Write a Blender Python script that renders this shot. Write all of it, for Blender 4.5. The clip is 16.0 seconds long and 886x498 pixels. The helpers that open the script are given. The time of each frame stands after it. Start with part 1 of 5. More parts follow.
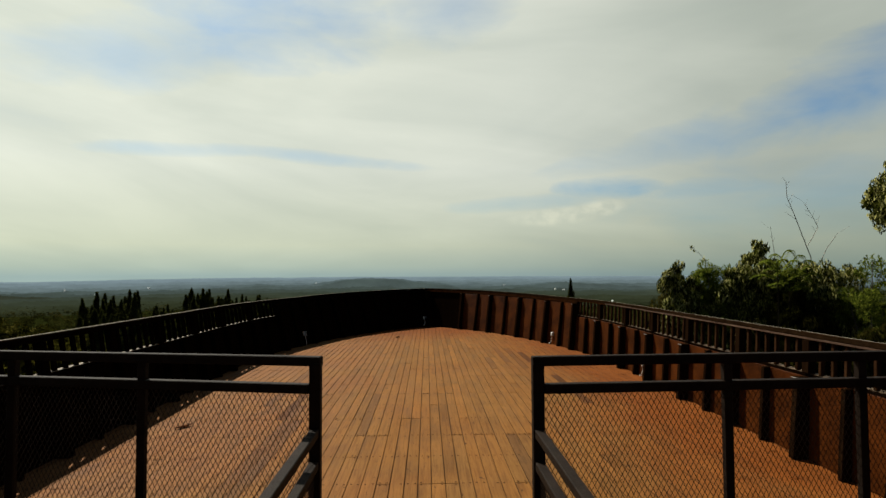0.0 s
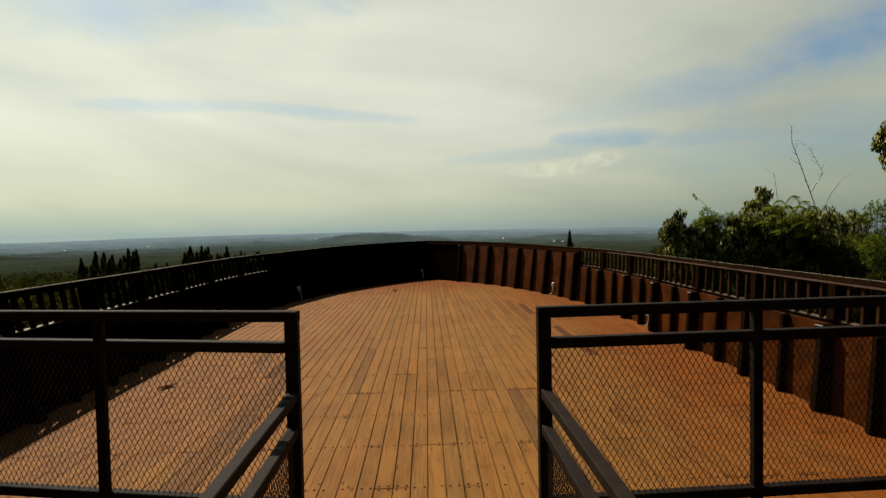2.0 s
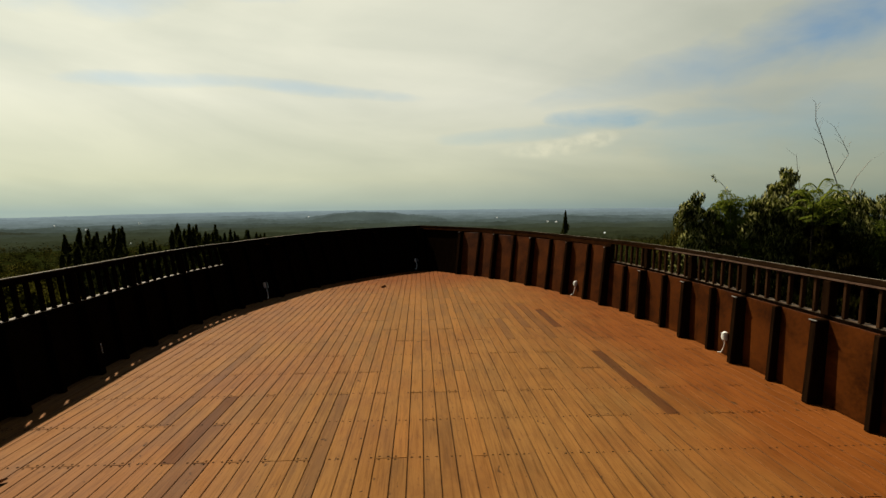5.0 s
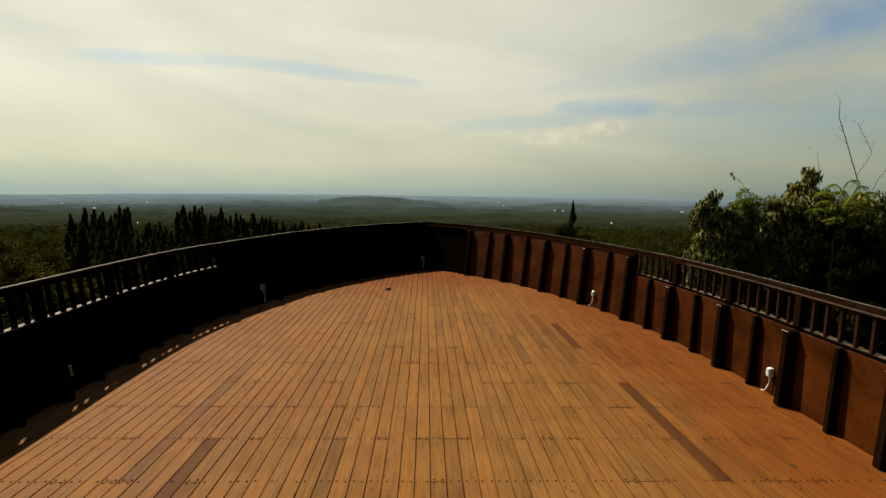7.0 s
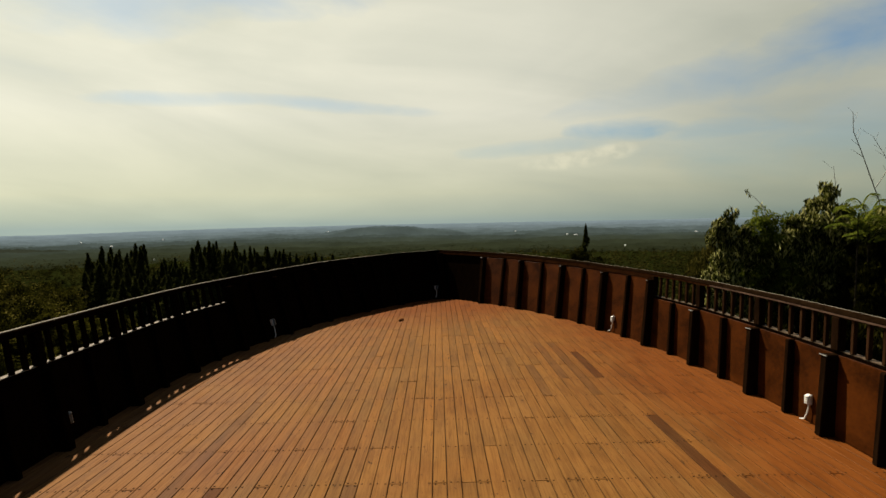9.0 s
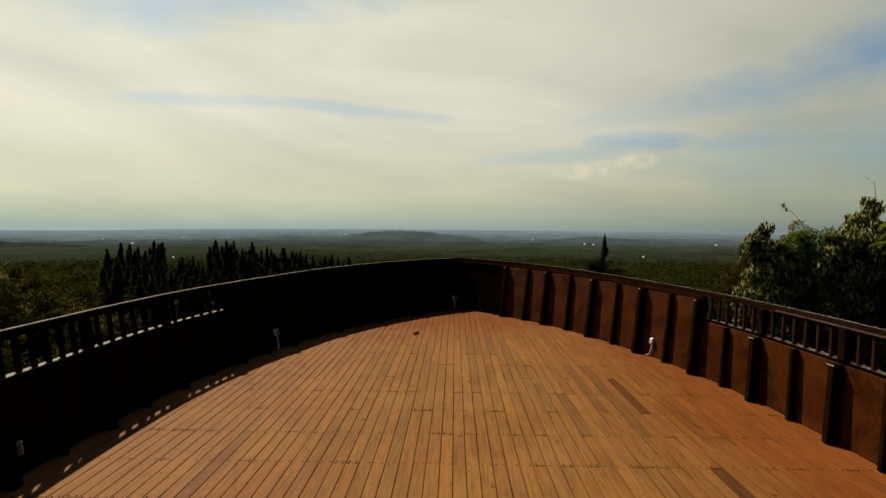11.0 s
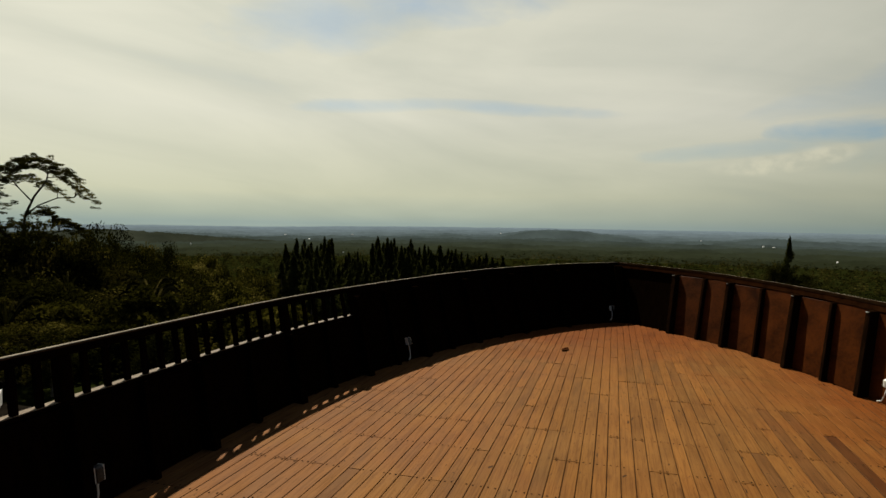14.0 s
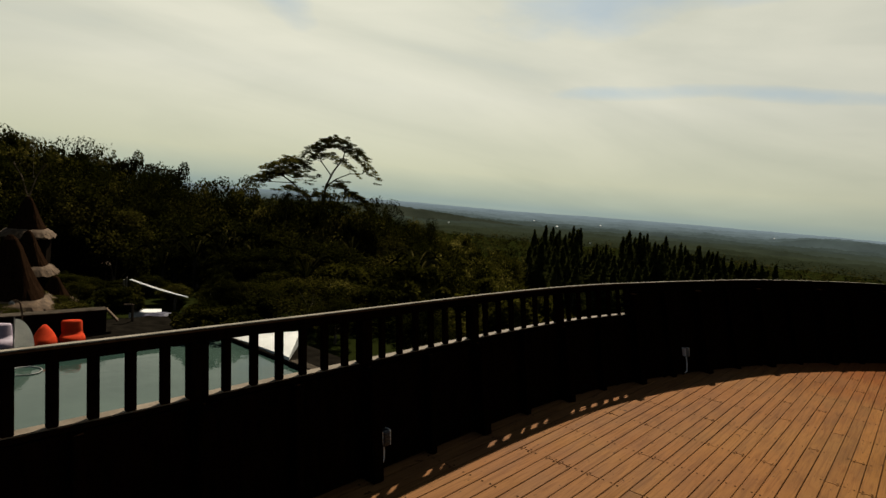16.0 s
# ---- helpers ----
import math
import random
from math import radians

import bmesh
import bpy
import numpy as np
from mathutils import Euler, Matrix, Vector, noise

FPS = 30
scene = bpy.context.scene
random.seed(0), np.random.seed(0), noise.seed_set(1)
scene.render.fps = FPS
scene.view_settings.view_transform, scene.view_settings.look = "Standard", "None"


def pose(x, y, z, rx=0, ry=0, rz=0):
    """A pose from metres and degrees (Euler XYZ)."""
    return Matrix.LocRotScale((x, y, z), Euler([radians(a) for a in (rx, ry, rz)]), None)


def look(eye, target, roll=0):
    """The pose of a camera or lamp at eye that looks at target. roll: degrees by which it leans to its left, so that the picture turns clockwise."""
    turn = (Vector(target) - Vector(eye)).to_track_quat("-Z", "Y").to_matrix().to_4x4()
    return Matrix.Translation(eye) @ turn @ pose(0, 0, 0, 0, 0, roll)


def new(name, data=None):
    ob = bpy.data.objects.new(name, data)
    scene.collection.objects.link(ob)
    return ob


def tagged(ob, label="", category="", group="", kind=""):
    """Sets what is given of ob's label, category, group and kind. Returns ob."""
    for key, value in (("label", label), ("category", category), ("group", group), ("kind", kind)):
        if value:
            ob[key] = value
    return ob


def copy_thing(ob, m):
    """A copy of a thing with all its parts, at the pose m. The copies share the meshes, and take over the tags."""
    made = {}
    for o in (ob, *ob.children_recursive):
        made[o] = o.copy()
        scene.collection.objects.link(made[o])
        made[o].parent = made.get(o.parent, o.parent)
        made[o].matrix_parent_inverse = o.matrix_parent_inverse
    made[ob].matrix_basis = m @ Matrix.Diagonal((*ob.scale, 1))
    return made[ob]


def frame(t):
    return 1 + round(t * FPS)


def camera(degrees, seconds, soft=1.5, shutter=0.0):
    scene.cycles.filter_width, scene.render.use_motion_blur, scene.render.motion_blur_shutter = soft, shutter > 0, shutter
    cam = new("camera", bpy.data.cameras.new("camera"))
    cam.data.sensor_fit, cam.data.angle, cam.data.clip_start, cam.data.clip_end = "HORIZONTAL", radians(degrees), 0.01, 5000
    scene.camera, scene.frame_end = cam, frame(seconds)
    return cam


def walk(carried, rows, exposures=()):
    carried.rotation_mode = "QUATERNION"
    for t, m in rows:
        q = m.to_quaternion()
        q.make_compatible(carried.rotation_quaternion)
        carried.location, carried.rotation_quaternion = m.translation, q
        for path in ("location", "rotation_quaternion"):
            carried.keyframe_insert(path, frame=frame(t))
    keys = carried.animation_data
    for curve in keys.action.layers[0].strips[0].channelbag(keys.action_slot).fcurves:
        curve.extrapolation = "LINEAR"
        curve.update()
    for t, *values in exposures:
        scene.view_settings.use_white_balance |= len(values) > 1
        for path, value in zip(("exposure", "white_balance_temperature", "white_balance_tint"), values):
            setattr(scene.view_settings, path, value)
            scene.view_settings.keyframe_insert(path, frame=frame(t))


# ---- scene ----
cam = camera(74.0, 16.0, soft=1.45)
# seconds, eye (x, y, z), yaw, pitch, roll
PATH = [
    (0, -0.125, 0.037, 1.480, -1.58, 2.51, -0.25),
    (0.5, -0.120, 0.042, 1.468, -2.21, 2.50, -0.65),
    (1, -0.090, 0.068, 1.458, -2.28, 1.47, -0.74),
    (1.5, -0.019, 0.205, 1.440, -0.94, -0.81, -1.34),
    (2, -0.078, 0.455, 1.418, -1.63, -1.98, -1.20),
    (2.5, -0.147, 0.702, 1.422, -1.66, -2.09, -1.21),
    (3, -0.089, 1.030, 1.381, -1.66, -2.35, -1.08),
    (3.5, -0.066, 1.455, 1.347, -1.82, -2.51, -0.80),
    (4, -0.107, 1.870, 1.370, -2.01, -2.76, -1.13),
    (6.5, -0.092, 3.353, 1.741, -2.34, -5.51, 0.77),
    (7, -0.141, 3.359, 1.757, -1.70, -5.34, 0.73),
    (7.5, -0.179, 3.384, 1.779, -1.20, -4.45, 0.80),
    (8, -0.193, 3.367, 1.782, -0.91, -3.72, 0.30),
    (8.5, -0.222, 3.393, 1.771, -1.77, -3.35, -0.28),
    (9, -0.121, 3.574, 1.755, -0.43, -2.66, -1.16),
    (11.5, -0.211, 4.598, 1.744, 2.60, -2.09, 1.90),
    (12, -0.238, 4.780, 1.720, 4.95, -2.58, 3.23),
    (12.5, -0.321, 5.041, 1.760, 5.35, -2.34, 3.04),
    (13, -0.377, 5.229, 1.746, 5.64, -2.46, 2.45),
    (13.5, -0.235, 5.370, 1.728, 9.55, -1.62, 1.50),
    (14, -0.190, 5.530, 1.764, 16.20, -2.36, 0.95),
    (14.5, -0.330, 5.640, 1.757, 20.65, -2.90, 1.25),
    (15, -0.380, 5.660, 1.748, 26.75, -3.12, 1.90),
    (15.5, -0.500, 5.690, 1.728, 33.75, -4.00, 3.15),
    (16, -0.690, 5.750, 1.722, 39.75, -4.72, 5.10),
]
walk(cam, [(t, pose(x, y, z, 90 + pitch, 0, yaw) @ pose(0, 0, 0, 0, 0, roll)) for t, x, y, z, yaw, pitch, roll in PATH],
     exposures=[(0.0, 0.92, 6250, 7), (1.0, 0.92, 6450, 7), (3.0, 0.95, 6560, 7), (6.5, 0.95, 6800, 9), (9.0, 0.95, 6780, 10), (12.0, 0.80, 6730, 10), (16.0, 0.71, 6640, 10)])

# ---- light ----
SUN_WAY = Vector((-0.37, 0.57, 0.75)).normalized()
SUN_STRENGTH, CLOUD = 5.0, 3.6

sun_data = bpy.data.lights.new("sun", "SUN")
sun_data.energy, sun_data.angle, sun_data.color = SUN_STRENGTH, radians(0.8), (1.0, 0.92, 0.78)
sun = new("sun", sun_data)
sun.matrix_world = look(SUN_WAY * 50, (0, 0, 0))


class Nodes:
    """Short hand for wiring a node tree."""

    def __init__(self, tree):
        self.tree = tree
        tree.nodes.clear()

    def add(self, kind, links=(), **values):
        node = self.tree.nodes.new(kind)
        for key, value in values.items():
            if key == "operation":
                node.operation = value
            elif key == "blend_type":
                node.blend_type = value
            elif key == "data_type":
                node.data_type = value
            elif key == "sky_type":
                node.sky_type = value
        for slot, source in dict(links).items():
            if isinstance(source, bpy.types.NodeSocket):
                self.tree.links.new(source, node.inputs[slot])
            else:
                node.inputs[slot].default_value = source
        return node

    def math(self, op, a, b=0.0, c=0.0):
        return self.add("ShaderNodeMath", {0: a, 1: b, 2: c}, operation=op).outputs[0]

    def mix(self, f, a, b, blend="MIX"):
        return self.add("ShaderNodeMix", {0: f, 6: a, 7: b}, data_type="RGBA", blend_type=blend).outputs[2]

    def ramp(self, f, stops):
        node = self.add("ShaderNodeValToRGB", {0: f})
        el = node.color_ramp.elements
        while len(el) < len(stops):
            el.new(0.5)
        for e, (p, c) in zip(el, stops):
            e.position, e.color = p, c if len(c) == 4 else (*c, 1)
        return node.outputs[0]

    def noise(self, vec, scale, detail=4.0, rough=0.55, warp=0.0):
        return self.add("ShaderNodeTexNoise", {"Vector": vec, "Scale": scale, "Detail": detail, "Roughness": rough, "Distortion": warp}).outputs[0]

    def vec(self, x, y, z):
        return self.add("ShaderNodeCombineXYZ", {0: x, 1: y, 2: z}).outputs[0]


# A veil of bright cloud with a few blue openings before a clear sky
world = bpy.data.worlds.new("sky")
scene.world = world
world.use_nodes = True
n = Nodes(world.node_tree)
sky = n.add("ShaderNodeTexSky", sky_type="NISHITA")
sky.sun_disc, sky.sun_elevation, sky.sun_rotation = False, math.asin(SUN_WAY.z), math.atan2(SUN_WAY.x, SUN_WAY.y)
sky.dust_density, sky.air_density = 1.5, 1.2
way = n.add("ShaderNodeTexCoord").outputs["Generated"]
xyz = n.add("ShaderNodeSeparateXYZ", {0: way}).outputs
az = n.math("MULTIPLY", n.math("ARCTAN2", xyz[0], xyz[1]), 57.2958)  # degrees, right is plus
el = n.math("MULTIPLY", n.math("ARCSINE", xyz[2]), 57.2958)
flat = n.vec(n.math("MULTIPLY", az, 0.03), n.math("MULTIPLY", el, 0.10), 0.0)
tilted = n.vec(n.math("MULTIPLY_ADD", el, 0.02, n.math("MULTIPLY", az, 0.022)), n.math("MULTIPLY_ADD", az, 0.012, n.math("MULTIPLY", el, 0.11)), 3.0)
veil = n.noise(flat, 1.1, 5.0, 0.5, 0.5)
streak = n.noise(tilted, 1.1, 5.0, 0.5, 0.9)
fine = n.noise(n.vec(n.math("MULTIPLY", az, 0.05), n.math("MULTIPLY", el, 0.11), 7.0), 2.6, 4.0, 0.55, 0.3)


def opening(a, e, wa, we, slope=0.0):
    """A soft oval gap in the cloud round azimuth a and elevation e (degrees)."""
    da = n.math("SUBTRACT", az, a)
    de = n.math("SUBTRACT", n.math("SUBTRACT", el, e), n.math("MULTIPLY", da, slope))
    q = n.math("ADD", n.math("POWER", n.math("ABSOLUTE", n.math("DIVIDE", da, wa)), 2.0), n.math("POWER", n.math("ABSOLUTE", n.math("DIVIDE", de, we)), 2.0))
    q = n.math("ADD", q, n.math("MULTIPLY", n.math("SUBTRACT", fine, 0.5), 2.2))
    return n.math("MAXIMUM", n.math("SUBTRACT", 1.0, q), 0.0)


gap = n.math("MULTIPLY", opening(18.0, 8.1, 6.5, 1.3, 0.0), 0.85)
for a, e, wa, we, slope, much in ((38, 15.0, 13, 4.2, 0.22, 0.60), (26, 12, 16, 2.0, 0.15, 0.3), (-23.0, 11.2, 9.0, 0.72, 0.05, 0.33), (-9.0, 11.0, 9.5, 0.72, -0.07, 0.31), (11, 7.0, 10, 0.85, 0.06, 0.32), (26, 7.6, 9, 1.3, 0.0, 0.5), (-15, 23, 13, 5.5, 0.1, 0.5), (-26, 19, 12, 3.5, 0.2, 0.35), (33, 6, 16, 4, 0.0, 0.35), (2, 25, 8, 4, 0.0, 0.3),
                                  (55, 20, 16, 8, 0.2, 0.5), (-56.5, 16.2, 3.2, 2.0, -0.3, 0.34), (-14, 20, 9, 1.2, 0.25, 0.25)):
    gap = n.math("MAXIMUM", gap, n.math("MULTIPLY", opening(a, e, wa, we, slope), much))
# the veil lies ahead; overhead and behind, unseen, it thins to weaken the fill
thin = n.math("MULTIPLY", n.ramp(n.math("MULTIPLY", el, 0.01), [(0.26, (0, 0, 0)), (0.40, (1, 1, 1))]), 0.92)
thin = n.math("MAXIMUM", thin, n.math("MULTIPLY", n.ramp(n.math("MULTIPLY", n.math("ABSOLUTE", n.math("ADD", az, 15.0)), 0.00555), [(0.50, (0, 0, 0)), (0.72, (1, 1, 1))]), 0.9))
gap = n.math("MAXIMUM", gap, thin)
cloud = n.ramp(n.math("ADD", n.math("MULTIPLY", veil, 0.5), n.math("MULTIPLY", streak, 0.5)),
               [(0.28, (0.74, 0.80, 0.755)), (0.44, (0.91, 0.93, 0.805)), (0.60, (1.08, 1.08, 0.925))])
low = n.ramp(n.math("MULTIPLY", el, 0.1), [(0.0, (0.44, 0.55, 0.60)), (0.08, (0.57, 0.65, 0.63)), (0.28, (0.79, 0.81, 0.72)), (1.0, (1.0, 1.0, 1.0))])
cloud = n.mix(1.0, cloud, low, "MULTIPLY")
aside = n.ramp(n.math("MULTIPLY_ADD", az, 0.005, 0.5), [(0.10, (1.14, 1.14, 1.11)), (0.27, (1.22, 1.22, 1.19)), (0.43, (1.11, 1.11, 1.09)), (0.55, (1.0, 1.0, 1.0)), (0.66, (0.665, 0.69, 0.685)), (0.9, (0.57, 0.61, 0.63))])
cloud = n.mix(1.0, cloud, aside, "MULTIPLY")
# a brighter heap of cloud under the blue
puff = n.noise(n.vec(n.math("MULTIPLY", az, 0.8), el, 2.0), 1.0, 3.0, 0.5)
heap = n.math("MAXIMUM", opening(16.8, 6.3, 2.4, 0.9, 0.05), n.math("MULTIPLY", opening(13.0, 5.6, 5.0, 0.9, 0.08), 0.6))
heap = n.math("MULTIPLY", heap, n.ramp(puff, [(0.36, (0.15, 0.15, 0.15)), (0.60, (1, 1, 1))]))
cloud = n.mix(n.math("MULTIPLY", heap, 0.60), cloud, n.mix(1.0, cloud, (1.45, 1.36, 1.28, 1), "MULTIPLY"))
cloud = n.add("ShaderNodeVectorMath", {0: cloud, 1: (CLOUD, CLOUD, CLOUD)}, operation="MULTIPLY").outputs[0]
clear = n.add("ShaderNodeVectorMath", {0: sky.outputs[0], 1: (0.265, 0.365, 0.445)}, operation="MULTIPLY").outputs[0]
# the unseen clear sky is dimmed as well, to deepen the shade
clear = n.mix(n.math("MULTIPLY", thin, 0.9), clear, n.mix(1.0, clear, (0.25, 0.25, 0.25, 1), "MULTIPLY"))
back = n.add("ShaderNodeBackground", {0: n.mix(gap, cloud, clear), 1: 0.1})
n.tree.links.new(back.outputs[0], n.add("ShaderNodeOutputWorld").inputs[0])


# ---- materials ----
def material(name, build):
    """A material whose surface build(n, place) wires: it returns the inputs of a Principled shader."""
    m = bpy.data.materials.new(name)
    m.use_nodes = True
    k = Nodes(m.node_tree)
    place = k.add("ShaderNodeTexCoord").outputs["Object"]
    values = build(k, place)
    bump = values.pop("bump", None)
    shader = k.add("ShaderNodeBsdfPrincipled", values)
    if bump:
        height, strength, distance = bump
        b = k.add("ShaderNodeBump", {"Strength": strength, "Distance": distance, "Height": height})
        k.tree.links.new(b.outputs[0], shader.inputs["Normal"])
    k.tree.links.new(shader.outputs[0], k.add("ShaderNodeOutputMaterial").inputs[0])
    return m


def world_place(k):
    return k.add("ShaderNodeNewGeometry").outputs["Position"]


def deck_wood(k, place, joined=False, stain=(1.0, 1.0, 1.0, 1)):
    spot = world_place(k)
    chance = k.add("ShaderNodeNewGeometry").outputs["Random Per Island"] if joined else k.add("ShaderNodeObjectInfo").outputs["Random"]
    s = k.add("ShaderNodeSeparateXYZ", {0: spot}).outputs
    grain_at = k.vec(k.math("MULTIPLY", s[0], 60.0), k.math("MULTIPLY", s[1], 2.2), k.math("MULTIPLY", chance, 40.0))
    grain = k.noise(grain_at, 1.0, 5.0, 0.6, 0.8)
    blotch = k.noise(k.vec(k.math("MULTIPLY", s[0], 7.0), k.math("MULTIPLY", s[1], 1.6), k.math("MULTIPLY", chance, 20.0)), 1.0, 4.0)
    wear = k.noise(spot, 0.5, 5.0, 0.6, 0.6)
    dust = k.noise(spot, 0.9, 4.0, 0.65, 0.3)
    tone = k.ramp(chance, [(0.0, (0.092, 0.044, 0.0120)), (0.10, (0.124, 0.054, 0.0125)), (0.22, (0.114, 0.058, 0.0175)), (0.34, (0.146, 0.064, 0.0145)), (0.50, (0.136, 0.058, 0.0130)), (0.66, (0.154, 0.067, 0.0155)), (0.78, (0.126, 0.061, 0.0170)), (0.90, (0.176, 0.074, 0.0160)), (1.0, (0.114, 0.057, 0.0165))])
    tone = k.mix(0.30, tone, (0.138, 0.061, 0.0148, 1))
    # greyer, rosier boards towards the shaded side
    rosy = k.ramp(k.math("ADD", k.math("MULTIPLY_ADD", s[0], -0.42, -0.10), k.math("MULTIPLY_ADD", wear, 1.6, -0.8)), [(0.05, (0, 0, 0)), (0.80, (1, 1, 1))])
    tone = k.mix(k.math("MULTIPLY", rosy, 0.65), tone, (0.152, 0.068, 0.0290, 1))
    # paler trodden patches; redder, darker wood along the east side and up in the bow
    tone = k.mix(k.math("MULTIPLY", k.ramp(dust, [(0.42, (0, 0, 0)), (0.66, (1, 1, 1))]), 0.45), tone, (0.176, 0.084, 0.0230, 1))
    tone = k.mix(k.math("MULTIPLY", k.ramp(wear, [(0.47, (0, 0, 0)), (0.68, (1, 1, 1))]), 0.35), tone, (0.150, 0.050, 0.0090, 1))
    verge = k.math("MAXIMUM", k.math("MULTIPLY_ADD", s[0], 0.50, -0.42), k.math("MULTIPLY_ADD", s[1], 0.25, -3.15))
    verge = k.ramp(k.math("ADD", verge, k.math("MULTIPLY_ADD", dust, 1.2, -0.6)), [(0.10, (0, 0, 0)), (0.75, (1, 1, 1))])
    tone = k.mix(k.math("MULTIPLY", verge, 0.85), tone, (0.116, 0.031, 0.0044, 1))
    tone = k.mix(1.0, tone, stain, "MULTIPLY")
    # grain, blotches, knots
    tone = k.mix(k.ramp(grain, [(0.30, (1, 1, 1)), (0.55, (0, 0, 0))]), tone, k.mix(1.0, tone, (0.66, 0.62, 0.58, 1), "MULTIPLY"))
    tone = k.mix(k.ramp(blotch, [(0.36, (0.9, 0.9, 0.9)), (0.54, (0, 0, 0))]), tone, k.mix(1.0, tone, (0.80, 0.78, 0.74, 1), "MULTIPLY"))
    knots = k.noise(k.vec(k.math("MULTIPLY", s[0], 22.0), k.math("MULTIPLY", s[1], 9.0), k.math("MULTIPLY", chance, 9.0)), 1.0, 2.0, 0.5, 0.6)
    tone = k.mix(k.ramp(knots, [(0.24, (1, 1, 1)), (0.30, (0, 0, 0))]), tone, (0.035, 0.016, 0.005, 1))
    if not joined:
        # grime along the seams, broken up
        edge = k.math("ABSOLUTE", k.add("ShaderNodeSeparateXYZ", {0: place}).outputs[0])
        grime = k.math("MULTIPLY", k.ramp(edge, [(0.43, (0, 0, 0)), (0.50, (0.85, 0.85, 0.85))]), k.ramp(blotch, [(0.35, (1, 1, 1)), (0.62, (0.15, 0.15, 0.15))]))
        tone = k.mix(grime, tone, (0.045, 0.020, 0.006, 1))
    # darker damp stains that run on over several boards
    damp = k.noise(k.vec(k.math("MULTIPLY", s[0], 2.6), k.math("MULTIPLY", s[1], 1.1), 4.0), 1.0, 6.0, 0.7, 1.2)
    tone = k.mix(k.math("MULTIPLY", k.ramp(damp, [(0.56, (0, 0, 0)), (0.70, (1, 1, 1))]), 0.45), tone, k.mix(1.0, tone, (0.62, 0.60, 0.62, 1), "MULTIPLY"))
    specks = k.noise(k.vec(k.math("MULTIPLY", s[0], 34.0), k.math("MULTIPLY", s[1], 13.0), 2.0), 1.0, 3.0, 0.7, 0.4)
    tone = k.mix(k.ramp(specks, [(0.28, (0.9, 0.9, 0.9)), (0.35, (0, 0, 0))]), tone, (0.030, 0.015, 0.006, 1))
    return {"Base Color": tone, "Roughness": k.ramp(blotch, [(0.3, (0.6, 0.6, 0.6)), (0.7, (0.78, 0.78, 0.78))]), "Specular IOR Level": 0.024, "bump": (grain, 0.3, 0.003)}


def stained(name, dark, light, scale=3.0, rough=0.55, stretch=(1, 1, 1), bump=0.2, spec=0.4):
    def build(k, place):
        spot = k.add("ShaderNodeVectorMath", {0: world_place(k), 1: stretch}, operation="MULTIPLY").outputs[0]
        a, b = k.noise(spot, scale, 5.0, 0.6, 0.5), k.noise(spot, scale * 12, 4.0, 0.6)
        f = k.math("ADD", k.math("MULTIPLY", a, 0.7), k.math("MULTIPLY", b, 0.3))
        return {"Base Color": k.ramp(f, [(0.36, dark), (0.64, light)]), "Roughness": k.ramp(b, [(0.3, (rough - 0.08,) * 3), (0.7, (rough + 0.1,) * 3)]), "Specular IOR Level": spec,
                "bump": (b, bump, 0.004)}
    return material(name, build)


def leafy(name, colours, rough=0.55, through_it=0.15, patch=0.35, share=0.4, spec=0.0, single=False):
    def build(k, place):
        chance = k.add("ShaderNodeObjectInfo").outputs["Random"] if single else k.add("ShaderNodeNewGeometry").outputs["Random Per Island"]
        blot = k.ramp(k.noise(world_place(k), patch, 4.0, 0.6), [(0.3, (0, 0, 0)), (0.7, (1, 1, 1))])
        f = k.math("ADD", k.math("MULTIPLY", chance, 1 - share), k.math("MULTIPLY", blot, share))
        return {"Base Color": k.ramp(f, [(0.15 + 0.7 * i / (len(colours) - 1), c) for i, c in enumerate(colours)]), "Roughness": rough, "Specular IOR Level": spec}
    m = material(name, build)
    # thin blades let some light through
    tree = m.node_tree
    solid = next(q for q in tree.nodes if q.type == "BSDF_PRINCIPLED")
    glow, both = tree.nodes.new("ShaderNodeBsdfTranslucent"), tree.nodes.new("ShaderNodeMixShader")
    both.inputs[0].default_value = through_it
    tree.links.new(solid.inputs["Base Color"].links[0].from_socket, glow.inputs[0])
    tree.links.new(solid.outputs[0], both.inputs[1]), tree.links.new(glow.outputs[0], both.inputs[2])
    tree.links.new(both.outputs[0], next(q for q in tree.nodes if q.type == "OUTPUT_MATERIAL").inputs[0])
    return m


DECK = material("deck_wood", deck_wood)
DECK_FAR = material("deck_wood_joined", lambda k, place: deck_wood(k, place, True))
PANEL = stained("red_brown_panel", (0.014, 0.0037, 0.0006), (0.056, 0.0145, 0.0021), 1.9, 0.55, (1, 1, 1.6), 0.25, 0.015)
# near-black, since this wood also carries the west side's shade
RIB = stained("dark_shaded_wood", (0.0016, 0.0009, 0.0005), (0.0048, 0.0024, 0.0011), 4.0, 0.7, (6, 6, 1), 0.2, 0.0)
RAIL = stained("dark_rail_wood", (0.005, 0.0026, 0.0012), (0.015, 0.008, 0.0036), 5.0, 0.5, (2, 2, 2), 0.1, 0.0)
# sunlit tone for the west rail top and the east rail's bright line
LIT_RAIL = stained("sunlit_rail_top", (0.12, 0.105, 0.082), (0.22, 0.195, 0.155), 5.0, 0.5, (2, 2, 2), 0.1, 0.0)
# paler wood that stands for sun on the beam's lip
LIP = stained("sunlit_rail_lip", (0.03, 0.016, 0.010), (0.085, 0.050, 0.033), 3.0, 0.6, spec=0.05)
# sills hold sunlight in their colour, the east one a dimmer copy
SILL_DIM = stained("dim_sill_wood", (0.035, 0.022, 0.013), (0.12, 0.085, 0.055), 5.0, 0.6, spec=0.03)
